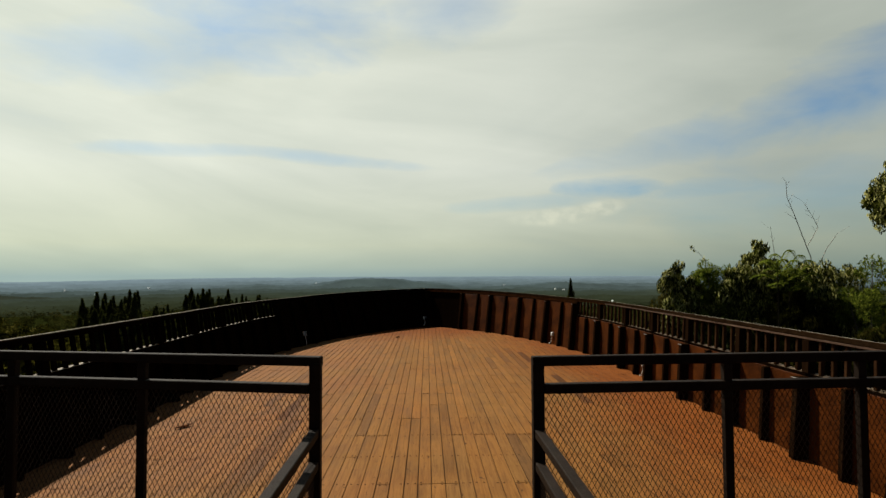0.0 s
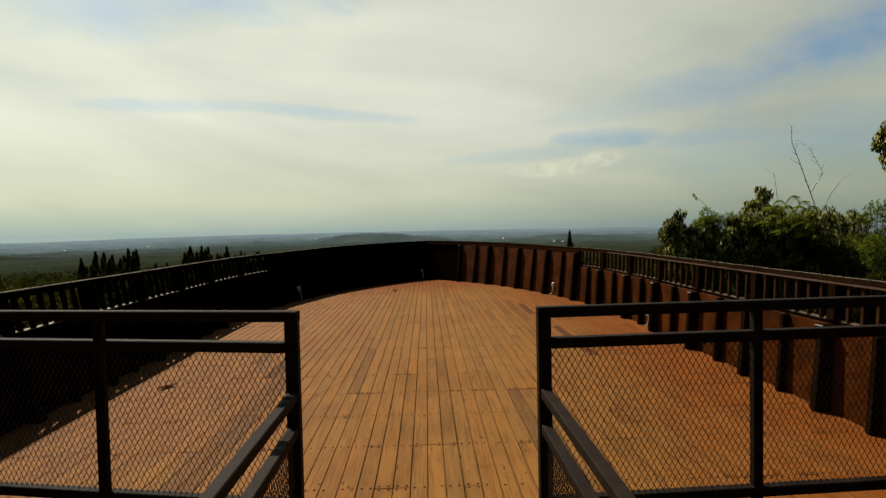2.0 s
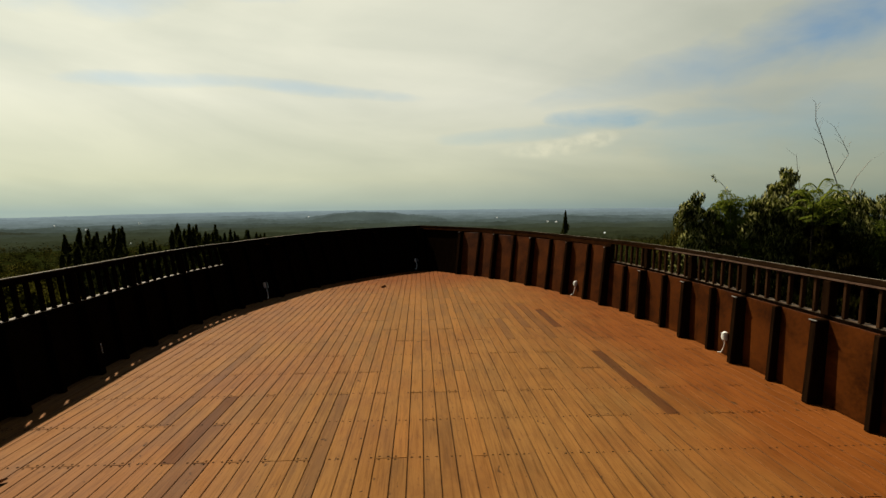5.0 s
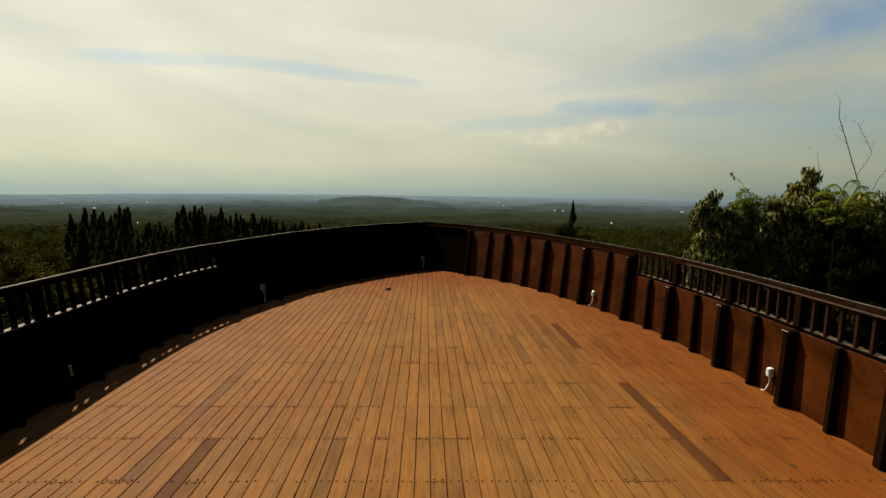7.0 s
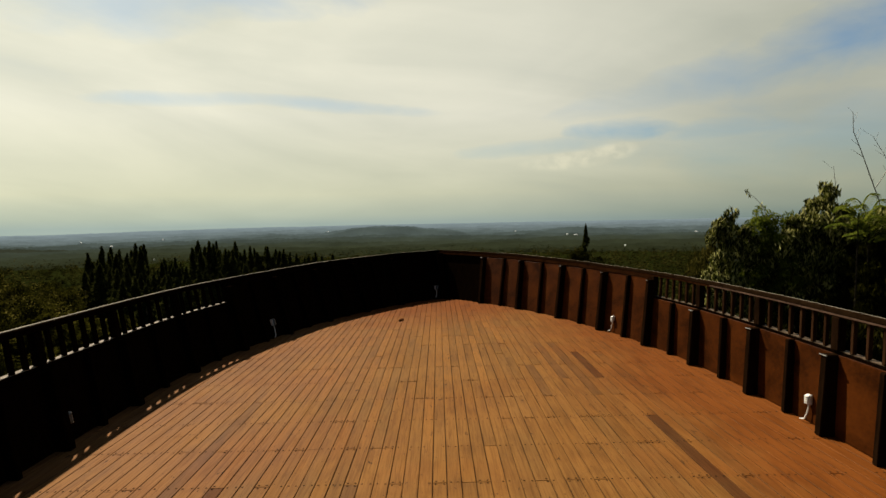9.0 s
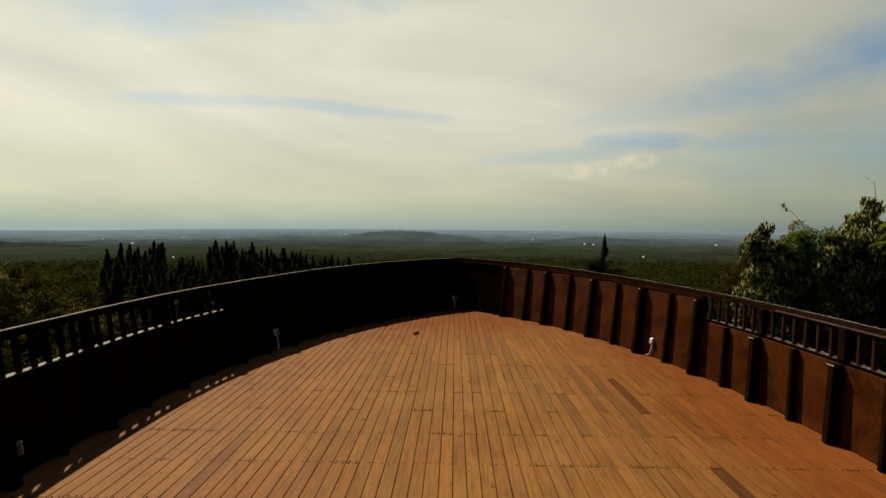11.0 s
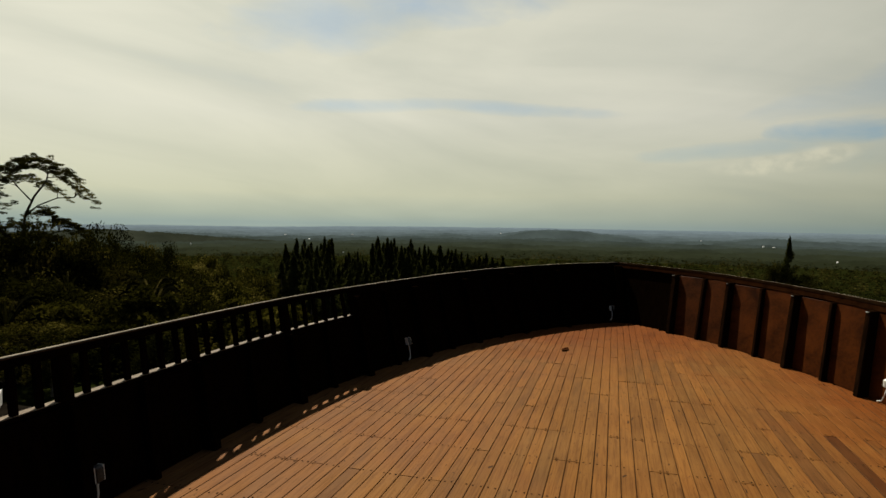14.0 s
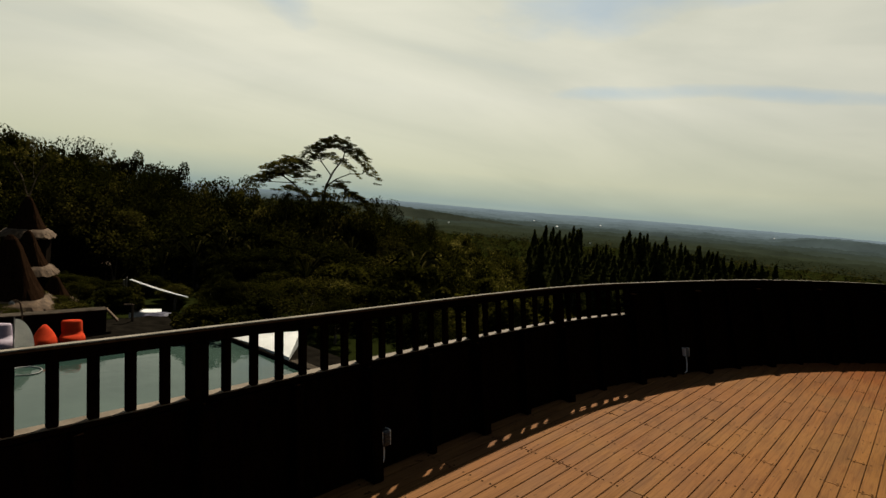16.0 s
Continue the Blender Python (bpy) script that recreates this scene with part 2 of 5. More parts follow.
SILL = stained("sunlit_sill_wood", (0.085, 0.066, 0.046), (0.165, 0.132, 0.095), 5.0, 0.6, spec=0.05)
STEEL = stained("dark_painted_steel", (0.0060, 0.0038, 0.0026), (0.013, 0.0085, 0.0058), 9.0, 0.6, spec=0.03)
WIRE = stained("dark_wire", (0.012, 0.0075, 0.005), (0.028, 0.018, 0.0115), 20.0, 0.6, spec=0.05)
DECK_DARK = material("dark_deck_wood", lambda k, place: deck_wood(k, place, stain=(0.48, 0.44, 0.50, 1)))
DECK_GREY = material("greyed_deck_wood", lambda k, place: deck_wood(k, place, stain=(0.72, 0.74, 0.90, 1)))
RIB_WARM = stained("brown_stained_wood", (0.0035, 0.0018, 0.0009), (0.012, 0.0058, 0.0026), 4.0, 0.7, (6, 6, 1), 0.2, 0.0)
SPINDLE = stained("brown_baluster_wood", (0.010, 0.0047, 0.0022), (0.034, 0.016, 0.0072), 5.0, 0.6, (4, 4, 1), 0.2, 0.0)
BEAM = stained("red_brown_beam", (0.008, 0.0030, 0.0011), (0.022, 0.008, 0.0028), 4.0, 0.5, (2, 2, 2), 0.2, 0.0)
BED = stained("dark_bed", (0.010, 0.007, 0.005), (0.02, 0.013, 0.009), 3.0, 0.8)
PLASTIC = stained("white_plastic", (0.42, 0.41, 0.37), (0.58, 0.56, 0.51), 8.0, 0.4, bump=0.02)
# white plastic with its shade put into the colour
SHADED_PLASTIC = stained("shaded_plastic", (0.014, 0.0134, 0.012), (0.030, 0.029, 0.026), 8.0, 0.35, bump=0.02, spec=0.3)
METAL = stained("dull_zinc", (0.08, 0.076, 0.068), (0.16, 0.15, 0.135), 12.0, 0.45, spec=0.2)
WHITE = stained("white_paint", (0.62, 0.62, 0.60), (0.8, 0.8, 0.78), 2.0, 0.6, bump=0.05, spec=0.1)
NAIL = stained("nail_rust", (0.010, 0.006, 0.003), (0.022, 0.012, 0.006), 30.0, 0.8, spec=0.0)
DRY = stained("dry_leaf", (0.030, 0.010, 0.004), (0.085, 0.028, 0.010), 30.0, 0.8, spec=0.0)
BARK = stained("bark", (0.05, 0.038, 0.026), (0.12, 0.095, 0.07), 6.0, 0.8, (3, 3, 0.7), 0.5)
DARK_BARK = stained("dark_bark", (0.010, 0.008, 0.005), (0.026, 0.021, 0.014), 6.0, 0.8, (3, 3, 0.7), 0.5, 0.0)
TWIG = stained("bleached_twig", (0.16, 0.14, 0.11), (0.26, 0.23, 0.19), 6.0, 0.8)
# the palest stop paints sun glints on a few blades
LEAF = leafy("broad_leaves", [(0.009, 0.0115, 0.0015), (0.026, 0.031, 0.0036), (0.090, 0.092, 0.012), (0.42, 0.39, 0.14)], 0.5, 0.40, share=0.12, spec=0.03)
FROND = leafy("narrow_pale_leaves", [(0.022, 0.032, 0.004), (0.065, 0.084, 0.010), (0.15, 0.165, 0.02)], 0.5, 0.5)
BUSH = leafy("bush_leaves", [(0.0030, 0.0032, 0.0006), (0.0060, 0.0064, 0.0010), (0.0130, 0.0130, 0.0019), (0.044, 0.037, 0.0068)], 0.9, 0.25, 0.25, 0.76)
GREEN = leafy("slope_leaves", [(0.0034, 0.0040, 0.0006), (0.0070, 0.0076, 0.0011), (0.016, 0.0155, 0.0021), (0.080, 0.066, 0.014)], 0.9, 0.3, 0.25, 0.74)
OLIVE = leafy("olive_leaves", [(0.0052, 0.0054, 0.0008), (0.014, 0.014, 0.0019), (0.042, 0.038, 0.0054), (0.150, 0.125, 0.030)], 0.7, 0.3, 0.40, 0.82)
# here too the last, pale colour is a painted glint
BANANA = leafy("banana_leaves", [(0.0030, 0.0036, 0.0007), (0.0050, 0.0056, 0.0009), (0.0080, 0.0078, 0.0014), (0.055, 0.046, 0.014)], 0.8, 0.3, share=0.25, spec=0.0, single=True)
NEEDLE = leafy("dark_needles", [(0.011, 0.0135, 0.0033), (0.025, 0.028, 0.0066), (0.054, 0.055, 0.0135)], 0.7, 0.3)
WOODS = leafy("far_woods", [(0.0046, 0.0056, 0.0012), (0.0095, 0.0105, 0.0022), (0.020, 0.0195, 0.0040), (0.052, 0.042, 0.0110)], 1.0, 0.3, 0.03, 0.82)
GROUND = stained("undergrowth", (0.005, 0.007, 0.0015), (0.011, 0.013, 0.003), 0.06, 0.9, spec=0.0)
THATCH = stained("dark_thatch", (0.005, 0.0026, 0.0014), (0.018, 0.0092, 0.0048), 4.0, 0.9, (6, 6, 1), 0.5, 0.0)
TARP = stained("purple_tarpaulin", (0.022, 0.020, 0.032), (0.05, 0.046, 0.068), 4.0, 0.5, bump=0.4, spec=0.1)
TILE = stained("red_roof", (0.05, 0.020, 0.012), (0.11, 0.045, 0.028), 5.0, 0.8, spec=0.0)
EAVE = stained("pale_thatch_edge", (0.036, 0.023, 0.013), (0.105, 0.068, 0.040), 5.0, 0.9, bump=0.4, spec=0.1)
STONE = stained("pool_stone", (0.0035, 0.003, 0.0022), (0.009, 0.0075, 0.0055), 3.0, 0.8, spec=0.0)
DARKWALL = stained("dark_stone", (0.003, 0.0022, 0.0016), (0.009, 0.0065, 0.0045), 2.0, 0.8, spec=0.0)
COPING = stained("weathered_coping", (0.022, 0.018, 0.013), (0.060, 0.048, 0.036), 3.0, 0.8, spec=0.0)
CANVAS = stained("white_canvas", (0.40, 0.40, 0.37), (0.52, 0.52, 0.48), 2.0, 0.6, bump=0.05)
GREY_CANVAS = stained("grey_canvas", (0.11, 0.11, 0.10), (0.22, 0.22, 0.20), 1.2, 0.7, bump=0.1)
ORANGE = stained("orange_fabric", (0.30, 0.020, 0.004), (0.42, 0.036, 0.008), 5.0, 0.9, spec=0.05)
MAUVE = stained("mauve_fabric", (0.16, 0.12, 0.15), (0.24, 0.19, 0.22), 5.0, 0.7)


def pool_water(k, place):
    at = world_place(k)
    ripple = k.noise(at, 3.2, 3.0, 0.5, 0.6)
    swell = k.noise(at, 0.9, 2.0, 0.5, 0.4)
    deep = k.noise(at, 0.25, 2.0)
    height = k.math("ADD", k.math("MULTIPLY", ripple, 0.5), swell)
    return {"Base Color": k.ramp(deep, [(0.4, (0.016, 0.032, 0.025)), (0.6, (0.030, 0.050, 0.039))]), "Roughness": 0.06, "IOR": 1.33, "bump": (height, 0.28, 0.03)}


WATER = material("pool_water", pool_water)


# backdrop whose colour and faint glow include the haze
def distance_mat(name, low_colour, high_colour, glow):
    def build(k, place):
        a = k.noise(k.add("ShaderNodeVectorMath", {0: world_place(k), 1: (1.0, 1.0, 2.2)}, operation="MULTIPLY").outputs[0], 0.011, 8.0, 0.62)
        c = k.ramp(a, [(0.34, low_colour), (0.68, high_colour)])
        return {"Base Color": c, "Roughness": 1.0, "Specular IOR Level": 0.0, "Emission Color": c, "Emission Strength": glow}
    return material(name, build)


# ---- mesh helpers ----
def finish(name, bm, mat, parent=None, label="", category="", group="", kind="", smooth=False):
    me = bpy.data.meshes.new(name)
    bm.to_mesh(me)
    bm.free()
    me.materials.append(mat)
    if smooth:
        me.polygons.foreach_set("use_smooth", [True] * len(me.polygons))
    ob = new(name, me)
    ob.parent = parent
    return tagged(ob, label, category, group, kind)


def part(name, bm, mat, parent, label="", smooth=False):
    return finish(name, bm, mat, parent, label, smooth=smooth)


def mesh_of(name, verts, faces, mat):
    me = bpy.data.meshes.new(name)
    me.from_pydata([tuple(v) for v in verts], [], [tuple(f) for f in faces])
    me.materials.append(mat)
    me.update()
    return me


def empty(name, where=(0, 0, 0), **tags):
    ob = new(name)
    ob.location = where
    ob.empty_display_size = 0.2
    return tagged(ob, **tags)


def hexa(bm, corners, bevel=0.0):
    """A solid from eight corners: four below in turn, four above."""
    v = [bm.verts.new(c) for c in corners]
    faces = [bm.faces.new([v[i] for i in q]) for q in ((3, 2, 1, 0), (4, 5, 6, 7), (0, 1, 5, 4), (1, 2, 6, 5), (2, 3, 7, 6), (3, 0, 4, 7))]
    if bevel:
        bmesh.ops.bevel(bm, geom=list({e for f in faces for e in f.edges}), offset=bevel, segments=1, affect="EDGES", clamp_overlap=True)


def box(bm, lo, hi, bevel=0.0):
    (a, b, c), (d, e, f) = lo, hi
    hexa(bm, [(a, b, c), (d, b, c), (d, e, c), (a, e, c), (a, b, f), (d, b, f), (d, e, f), (a, e, f)], bevel)


def bar(bm, a, b, r, r2=None, sides=6):
    """A round bar from a to b."""
    a, b = Vector(a), Vector(b)
    q = (b - a).to_track_quat("Z", "Y").to_matrix()
    r2 = r if r2 is None else r2
    rings = [[bm.verts.new(p + q @ Vector((math.cos(t) * s, math.sin(t) * s, 0))) for t in (2 * math.pi * i / sides for i in range(sides))] for p, s in ((a, r), (b, r2))]
    for i in range(sides):
        j = (i + 1) % sides
        bm.faces.new((rings[0][i], rings[0][j], rings[1][j], rings[1][i]))
    bm.faces.new(rings[0][::-1]), bm.faces.new(rings[1])


def tube(bm, points, r, sides=6):
    for a, b in zip(points, points[1:]):
        bar(bm, a, b, r, r, sides)


# ---- the hull: plan of the two bulwarks, foot and head of the wall in pairs ----
TOP, SILL_Z, CAP_LOW = 1.0, 0.68, 0.915
WEST = [(-3.08, -3.2, -3.26, -3.2), (-3.08, 0, -3.26, 0), (-3.10, 3.0, -3.29, 3.0), (-3.14, 5.0, -3.32, 5.0), (-3.17, 7.8, -3.35, 7.85), (-3.19, 9.7, -3.38, 9.75), (-3.10, 11.0, -3.32, 11.1),
        (-2.86, 12.1, -3.14, 12.25), (-2.56, 13.1, -2.86, 13.3), (-2.13, 14.2, -2.47, 14.5), (-1.54, 15.3, -1.87, 15.65), (-0.84, 16.25, -1.08, 16.75), (0.0, 17.0, -0.10, 17.65)]
EAST = [(2.86, -3.2, 2.92, -3.2), (2.86, 0, 2.92, 0), (2.86, 3.0, 2.92, 3.0), (2.90, 5.0, 2.95, 5.0), (2.95, 7.5, 3.0, 7.5), (2.98, 9.0, 3.04, 9.05), (2.90, 10.6, 2.98, 10.7), (2.68, 11.9, 2.80, 12.0),
        (2.42, 12.85, 2.55, 13.0), (2.06, 13.9, 2.20, 14.1), (1.55, 15.0, 1.68, 15.3), (0.92, 15.95, 1.05, 16.35), (0.0, 17.0, -0.10, 17.65)]


class Bulwark:
    """One side of the hull. at(s, z, off): the place s metres along it, z up the leaning wall, off outwards."""

    def __init__(self, stations, out):
        p = np.array(stations, float)
        rows = []
        for i in range(len(p) - 1):
            p0, p1, p2, p3 = p[max(i - 1, 0)], p[i], p[i + 1], p[min(i + 2, len(p) - 1)]
            for t in np.linspace(0, 1, 12, endpoint=False):
                rows.append(0.5 * (2 * p1 + (p2 - p0) * t + (2 * p0 - 5 * p1 + 4 * p2 - p3) * t ** 2 + (3 * p1 - p0 - 3 * p2 + p3) * t ** 3))
        rows.append(p[-1])
        self.rows = np.array(rows)
        self.s = np.concatenate([[0], np.cumsum(np.hypot(*np.diff(self.rows[:, :2], axis=0).T))])
        self.length, self.out = self.s[-1], out

    def row(self, s):
        return np.array([np.interp(s, self.s, self.rows[:, i]) for i in range(4)])

    def s_at(self, y):
        return float(np.interp(y, self.rows[:, 1], self.s))

    def normal(self, s):
        d = self.row(min(s + 0.12, self.length)) - self.row(max(s - 0.12, 0))
        u = Vector((d[0], d[1], 0)).normalized()
        return Vector((-u.y, u.x, 0)) * (1 if self.out < 0 else -1)

    def head(self, s):
        y = self.row(s)[1]
        return TOP + 0.08 * float(np.clip((y - 12.0) / 5.0, 0, 1)) ** 1.2

    def at(self, s, z, off=0.0):
        r, f = self.row(s), z / TOP
        k = self.normal(s)
        return Vector((r[0] + (r[2] - r[0]) * f, r[1] + (r[3] - r[1]) * f, z)) + k * off

    def block(self, bm, s0, s1, z0, z1, o0, o1, bevel=0.0):
        """A straight piece of the wall between s0 and s1, z0 and z1, o0 and o1 (outwards)."""
        hexa(bm, [self.at(s0, z0, o0), self.at(s1, z0, o0), self.at(s1, z0, o1), self.at(s0, z0, o1), self.at(s0, z1, o0), self.at(s1, z1, o0), self.at(s1, z1, o1), self.at(s0, z1, o1)], bevel)

    def sweep(self, bm, s0, s1, z0, z1, o0, o1, step=0.16, rising=True):
        """A strip that bends with the wall; its height follows the sheer of the rail."""
        rings = []
        for s in np.linspace(s0, s1, max(2, int((s1 - s0) / step) + 1)):
            lift = self.head(s) - TOP if rising else 0.0
            za, zb = (z0 + lift if z0 > 0.6 else z0), z1 + lift
            rings.append([bm.verts.new(self.at(s, z, o)) for z, o in ((za, o0), (za, o1), (zb, o1), (zb, o0))])
        for a, b in zip(rings, rings[1:]):
            for i in range(4):
                j = (i + 1) % 4
                bm.faces.new((a[i], a[j], b[j], b[i]))
        bm.faces.new(rings[0][::-1]), bm.faces.new(rings[-1])
        bmesh.ops.recalc_face_normals(bm, faces=bm.faces)


def build_bulwark(name, side, stations, open_end_y, boards, label):
    bm = bmesh.new()
    s_open = side.s_at(open_end_y)
    side.sweep(bm, 0.0, s_open, -3.9, SILL_Z - 0.03, 0.03, 0.075, rising=False)
    side.sweep(bm, s_open, side.length, -3.9, CAP_LOW, 0.03, 0.075)
    wall = finish(name, bm, RIB, None, label, "wall", kind="structure")
    bm = bmesh.new()
    # the shaded west side takes darker copies of the east side's woods
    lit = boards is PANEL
    side.sweep(bm, 0.0, side.length, CAP_LOW + 0.057, TOP - 0.006, -0.018, 0.048)
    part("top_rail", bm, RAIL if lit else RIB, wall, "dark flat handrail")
    # the west cap is pale to paint sun on the rail top
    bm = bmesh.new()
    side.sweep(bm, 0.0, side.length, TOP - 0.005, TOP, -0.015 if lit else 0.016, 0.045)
    part("rail_cap", bm, RAIL if lit else LIT_RAIL, wall, "thin cap on the handrail, painted sunlit on the west")
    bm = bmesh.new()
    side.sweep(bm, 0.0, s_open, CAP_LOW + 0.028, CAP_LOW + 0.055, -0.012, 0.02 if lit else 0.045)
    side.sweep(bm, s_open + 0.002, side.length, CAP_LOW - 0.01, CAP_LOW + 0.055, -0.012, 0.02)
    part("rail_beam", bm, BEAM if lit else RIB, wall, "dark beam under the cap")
    if lit:
        bm = bmesh.new()
        # strip added to paint the sheen along the rail's outer edge
        side.sweep(bm, 0.0, side.length, TOP - 0.020, TOP + 0.001, 0.0485, 0.056)
        part("rail_edging", bm, LIT_RAIL, wall, "thin pale strip painted as a highlight")
        bm = bmesh.new()
        side.sweep(bm, 0.0, side.s_at(10.2), CAP_LOW + 0.036, CAP_LOW + 0.050, -0.017, -0.0125)
        part("rail_lip", bm, LIP, wall, "pinkish strip painting the sunlit lip of the rail beam")
    bm = bmesh.new()
    side.sweep(bm, 0.0, s_open, SILL_Z - 0.028, SILL_Z - 0.007, 0.003, 0.075, rising=False)
    part("sill_beam", bm, RIB, wall)
    bm = bmesh.new()
    side.sweep(bm, 0.0, s_open, SILL_Z - 0.006, SILL_Z, 0.012, 0.070, rising=False)
    part("sill", bm, SILL_DIM if lit else SILL, wall, "sill board under the balusters, sunlight put into its colour")
    ribs = [side.s_at(y) for y in stations]
    rng = random.Random(7)
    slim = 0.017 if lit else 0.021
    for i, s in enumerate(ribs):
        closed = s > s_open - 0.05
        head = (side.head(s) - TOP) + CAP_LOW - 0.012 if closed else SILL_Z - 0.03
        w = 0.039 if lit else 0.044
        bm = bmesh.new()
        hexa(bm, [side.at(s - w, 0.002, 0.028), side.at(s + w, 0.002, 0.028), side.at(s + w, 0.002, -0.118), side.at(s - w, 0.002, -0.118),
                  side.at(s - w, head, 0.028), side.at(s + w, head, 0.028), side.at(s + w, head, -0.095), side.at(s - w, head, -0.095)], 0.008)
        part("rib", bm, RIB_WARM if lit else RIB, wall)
        if not closed or abs(s - s_open) < 0.06:
            bm = bmesh.new()
            side.block(bm, s - 0.045, s + 0.045, SILL_Z, CAP_LOW + 0.027, -0.02, 0.045, 0.005)
            part("post", bm, RIB_WARM if lit else RIB, wall)
        bm = bmesh.new()
        if closed:
            side.block(bm, s - 0.020, s + 0.020, head - 0.020, head - 0.012, -0.112, -0.096, 0.002)
        else:
            side.block(bm, s - 0.046, s + 0.046, SILL_Z - 0.042, SILL_Z - 0.035, -0.106, -0.094, 0.002)
        if lit:
            part("bracket", bm, METAL, wall, "small pale metal bracket")
        else:
            bm.free()
        if i + 1 == len(ribs):
            continue
        nxt = ribs[i + 1]
        mid = (s + nxt) / 2
        bm = bmesh.new()
        w = 0.026
        hexa(bm, [side.at(mid - w, 0.002, -0.003), side.at(mid + w, 0.002, -0.003), side.at(mid + w, 0.002, -0.075), side.at(mid - w, 0.002, -0.075),
                  side.at(mid - w, head, -0.003), side.at(mid + w, head, -0.003), side.at(mid + w, head, -0.06), side.at(mid - w, head, -0.06)], 0.005)
        part("narrow_rib", bm, RIB_WARM if lit else RIB, wall)
        for a, b in ((s, mid), (mid, nxt)):
            bm = bmesh.new()
            o = rng.uniform(-0.003, 0.003)
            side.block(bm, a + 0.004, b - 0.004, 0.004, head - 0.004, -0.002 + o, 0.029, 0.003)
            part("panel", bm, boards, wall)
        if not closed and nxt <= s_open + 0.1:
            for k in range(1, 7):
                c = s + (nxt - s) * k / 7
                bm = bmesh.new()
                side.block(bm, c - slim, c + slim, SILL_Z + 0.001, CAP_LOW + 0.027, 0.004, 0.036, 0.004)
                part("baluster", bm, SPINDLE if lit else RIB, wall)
    return wall


west, east = Bulwark(WEST, -1), Bulwark(EAST, 1)
WEST_RIBS = (-2.7, -1.6, -0.5, 0.6, 1.7, 2.8, 3.9, 5.0, 6.08, 7.12, 8.2, 9.35, 10.62, 11.82, 13.0, 14.15, 15.2, 16.1)
EAST_RIBS = (-2.7, -1.6, -0.5, 0.6, 1.65, 2.7, 3.7, 4.72, 5.8, 6.98, 8.14, 9.27, 10.45, 11.57, 12.78, 13.98, 15.15, 16.1)
build_bulwark("wall_west", west, WEST_RIBS, 11.82, RIB, "ship bulwark darkened by shade, with ribs, sill, balusters and handrail")
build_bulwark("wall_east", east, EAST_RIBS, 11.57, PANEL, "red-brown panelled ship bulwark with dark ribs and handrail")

# the stern end, behind the walk
bm = bmesh.new()
box(bm, (-3.2, -3.30, -3.9), (2.95, -3.21, 1.0), 0.005)
finish("wall_south", bm, RIB, None, "plain dark board wall across the stern", "wall", kind="structure")
# a stem post where the bulwarks meet
bm = bmesh.new()
hexa(bm, [(-0.08, 16.86, 0.002), (0.08, 16.86, 0.002), (0.09, 17.12, 0.002), (-0.09, 17.12, 0.002), (-0.17, 17.45, 1.02), (-0.03, 17.45, 1.02), (-0.02, 17.74, 1.02), (-0.18, 17.74, 1.02)], 0.01)
finish("stem_post", bm, RIB, None, "dark raked timber post at the tip of the bow", "post")

# ---- deck ----
BOARD = 0.100


def deck_reach(x0, x1):
    """How far forward a board between x0 and x1 runs."""
    xm = (x0 + x1) / 2
    side = west if xm < 0 else east
    xs, ys = side.rows[:, 0], side.rows[:, 1]
    inner = min(abs(x0), abs(x1)) if x0 * x1 > 0 else 0.0
    fit = [y for x, y in zip(xs, ys) if abs(x) >= inner]
    return max(fit) + 0.02 if fit else None


bm = bmesh.new()
outline = [west.at(s, 0, 0.05) for s in np.linspace(0, west.length, 60)] + [east.at(s, 0, 0.05) for s in np.linspace(east.length, 0, 60)]
low = [bm.verts.new((p.x, p.y, -0.09)) for p in outline]
high = [bm.verts.new((p.x, p.y, -0.034)) for p in outline]
for i in range(len(low)):
    j = (i + 1) % len(low)
    bm.faces.new((low[i], low[j], high[j], high[i]))
bm.faces.new(high), bm.faces.new(low[::-1])
bmesh.ops.recalc_face_normals(bm, faces=bm.faces)
floor = finish("floor", bm, BED, None, "weathered orange-brown timber boards laid fore and aft", "deck", kind="structure")


# ---- fences at the entrance ----
def post_bar(bm, a, b, w, d):
    """A square bar; w across, d along the other way."""
    a, b = Vector(a), Vector(b)
    along = (b - a).normalized()
    up = Vector((0, 0, 1)) if abs(along.z) < 0.9 else Vector((0, 1, 0))
    side = along.cross(up).normalized()
    up = side.cross(along)
    corners = [p + side * i * w / 2 + up * j * d / 2 for p in (a, b) for i, j in ((-1, -1), (1, -1), (1, 1), (-1, 1))]
    hexa(bm, corners, 0.004)
    bmesh.ops.recalc_face_normals(bm, faces=bm.faces)


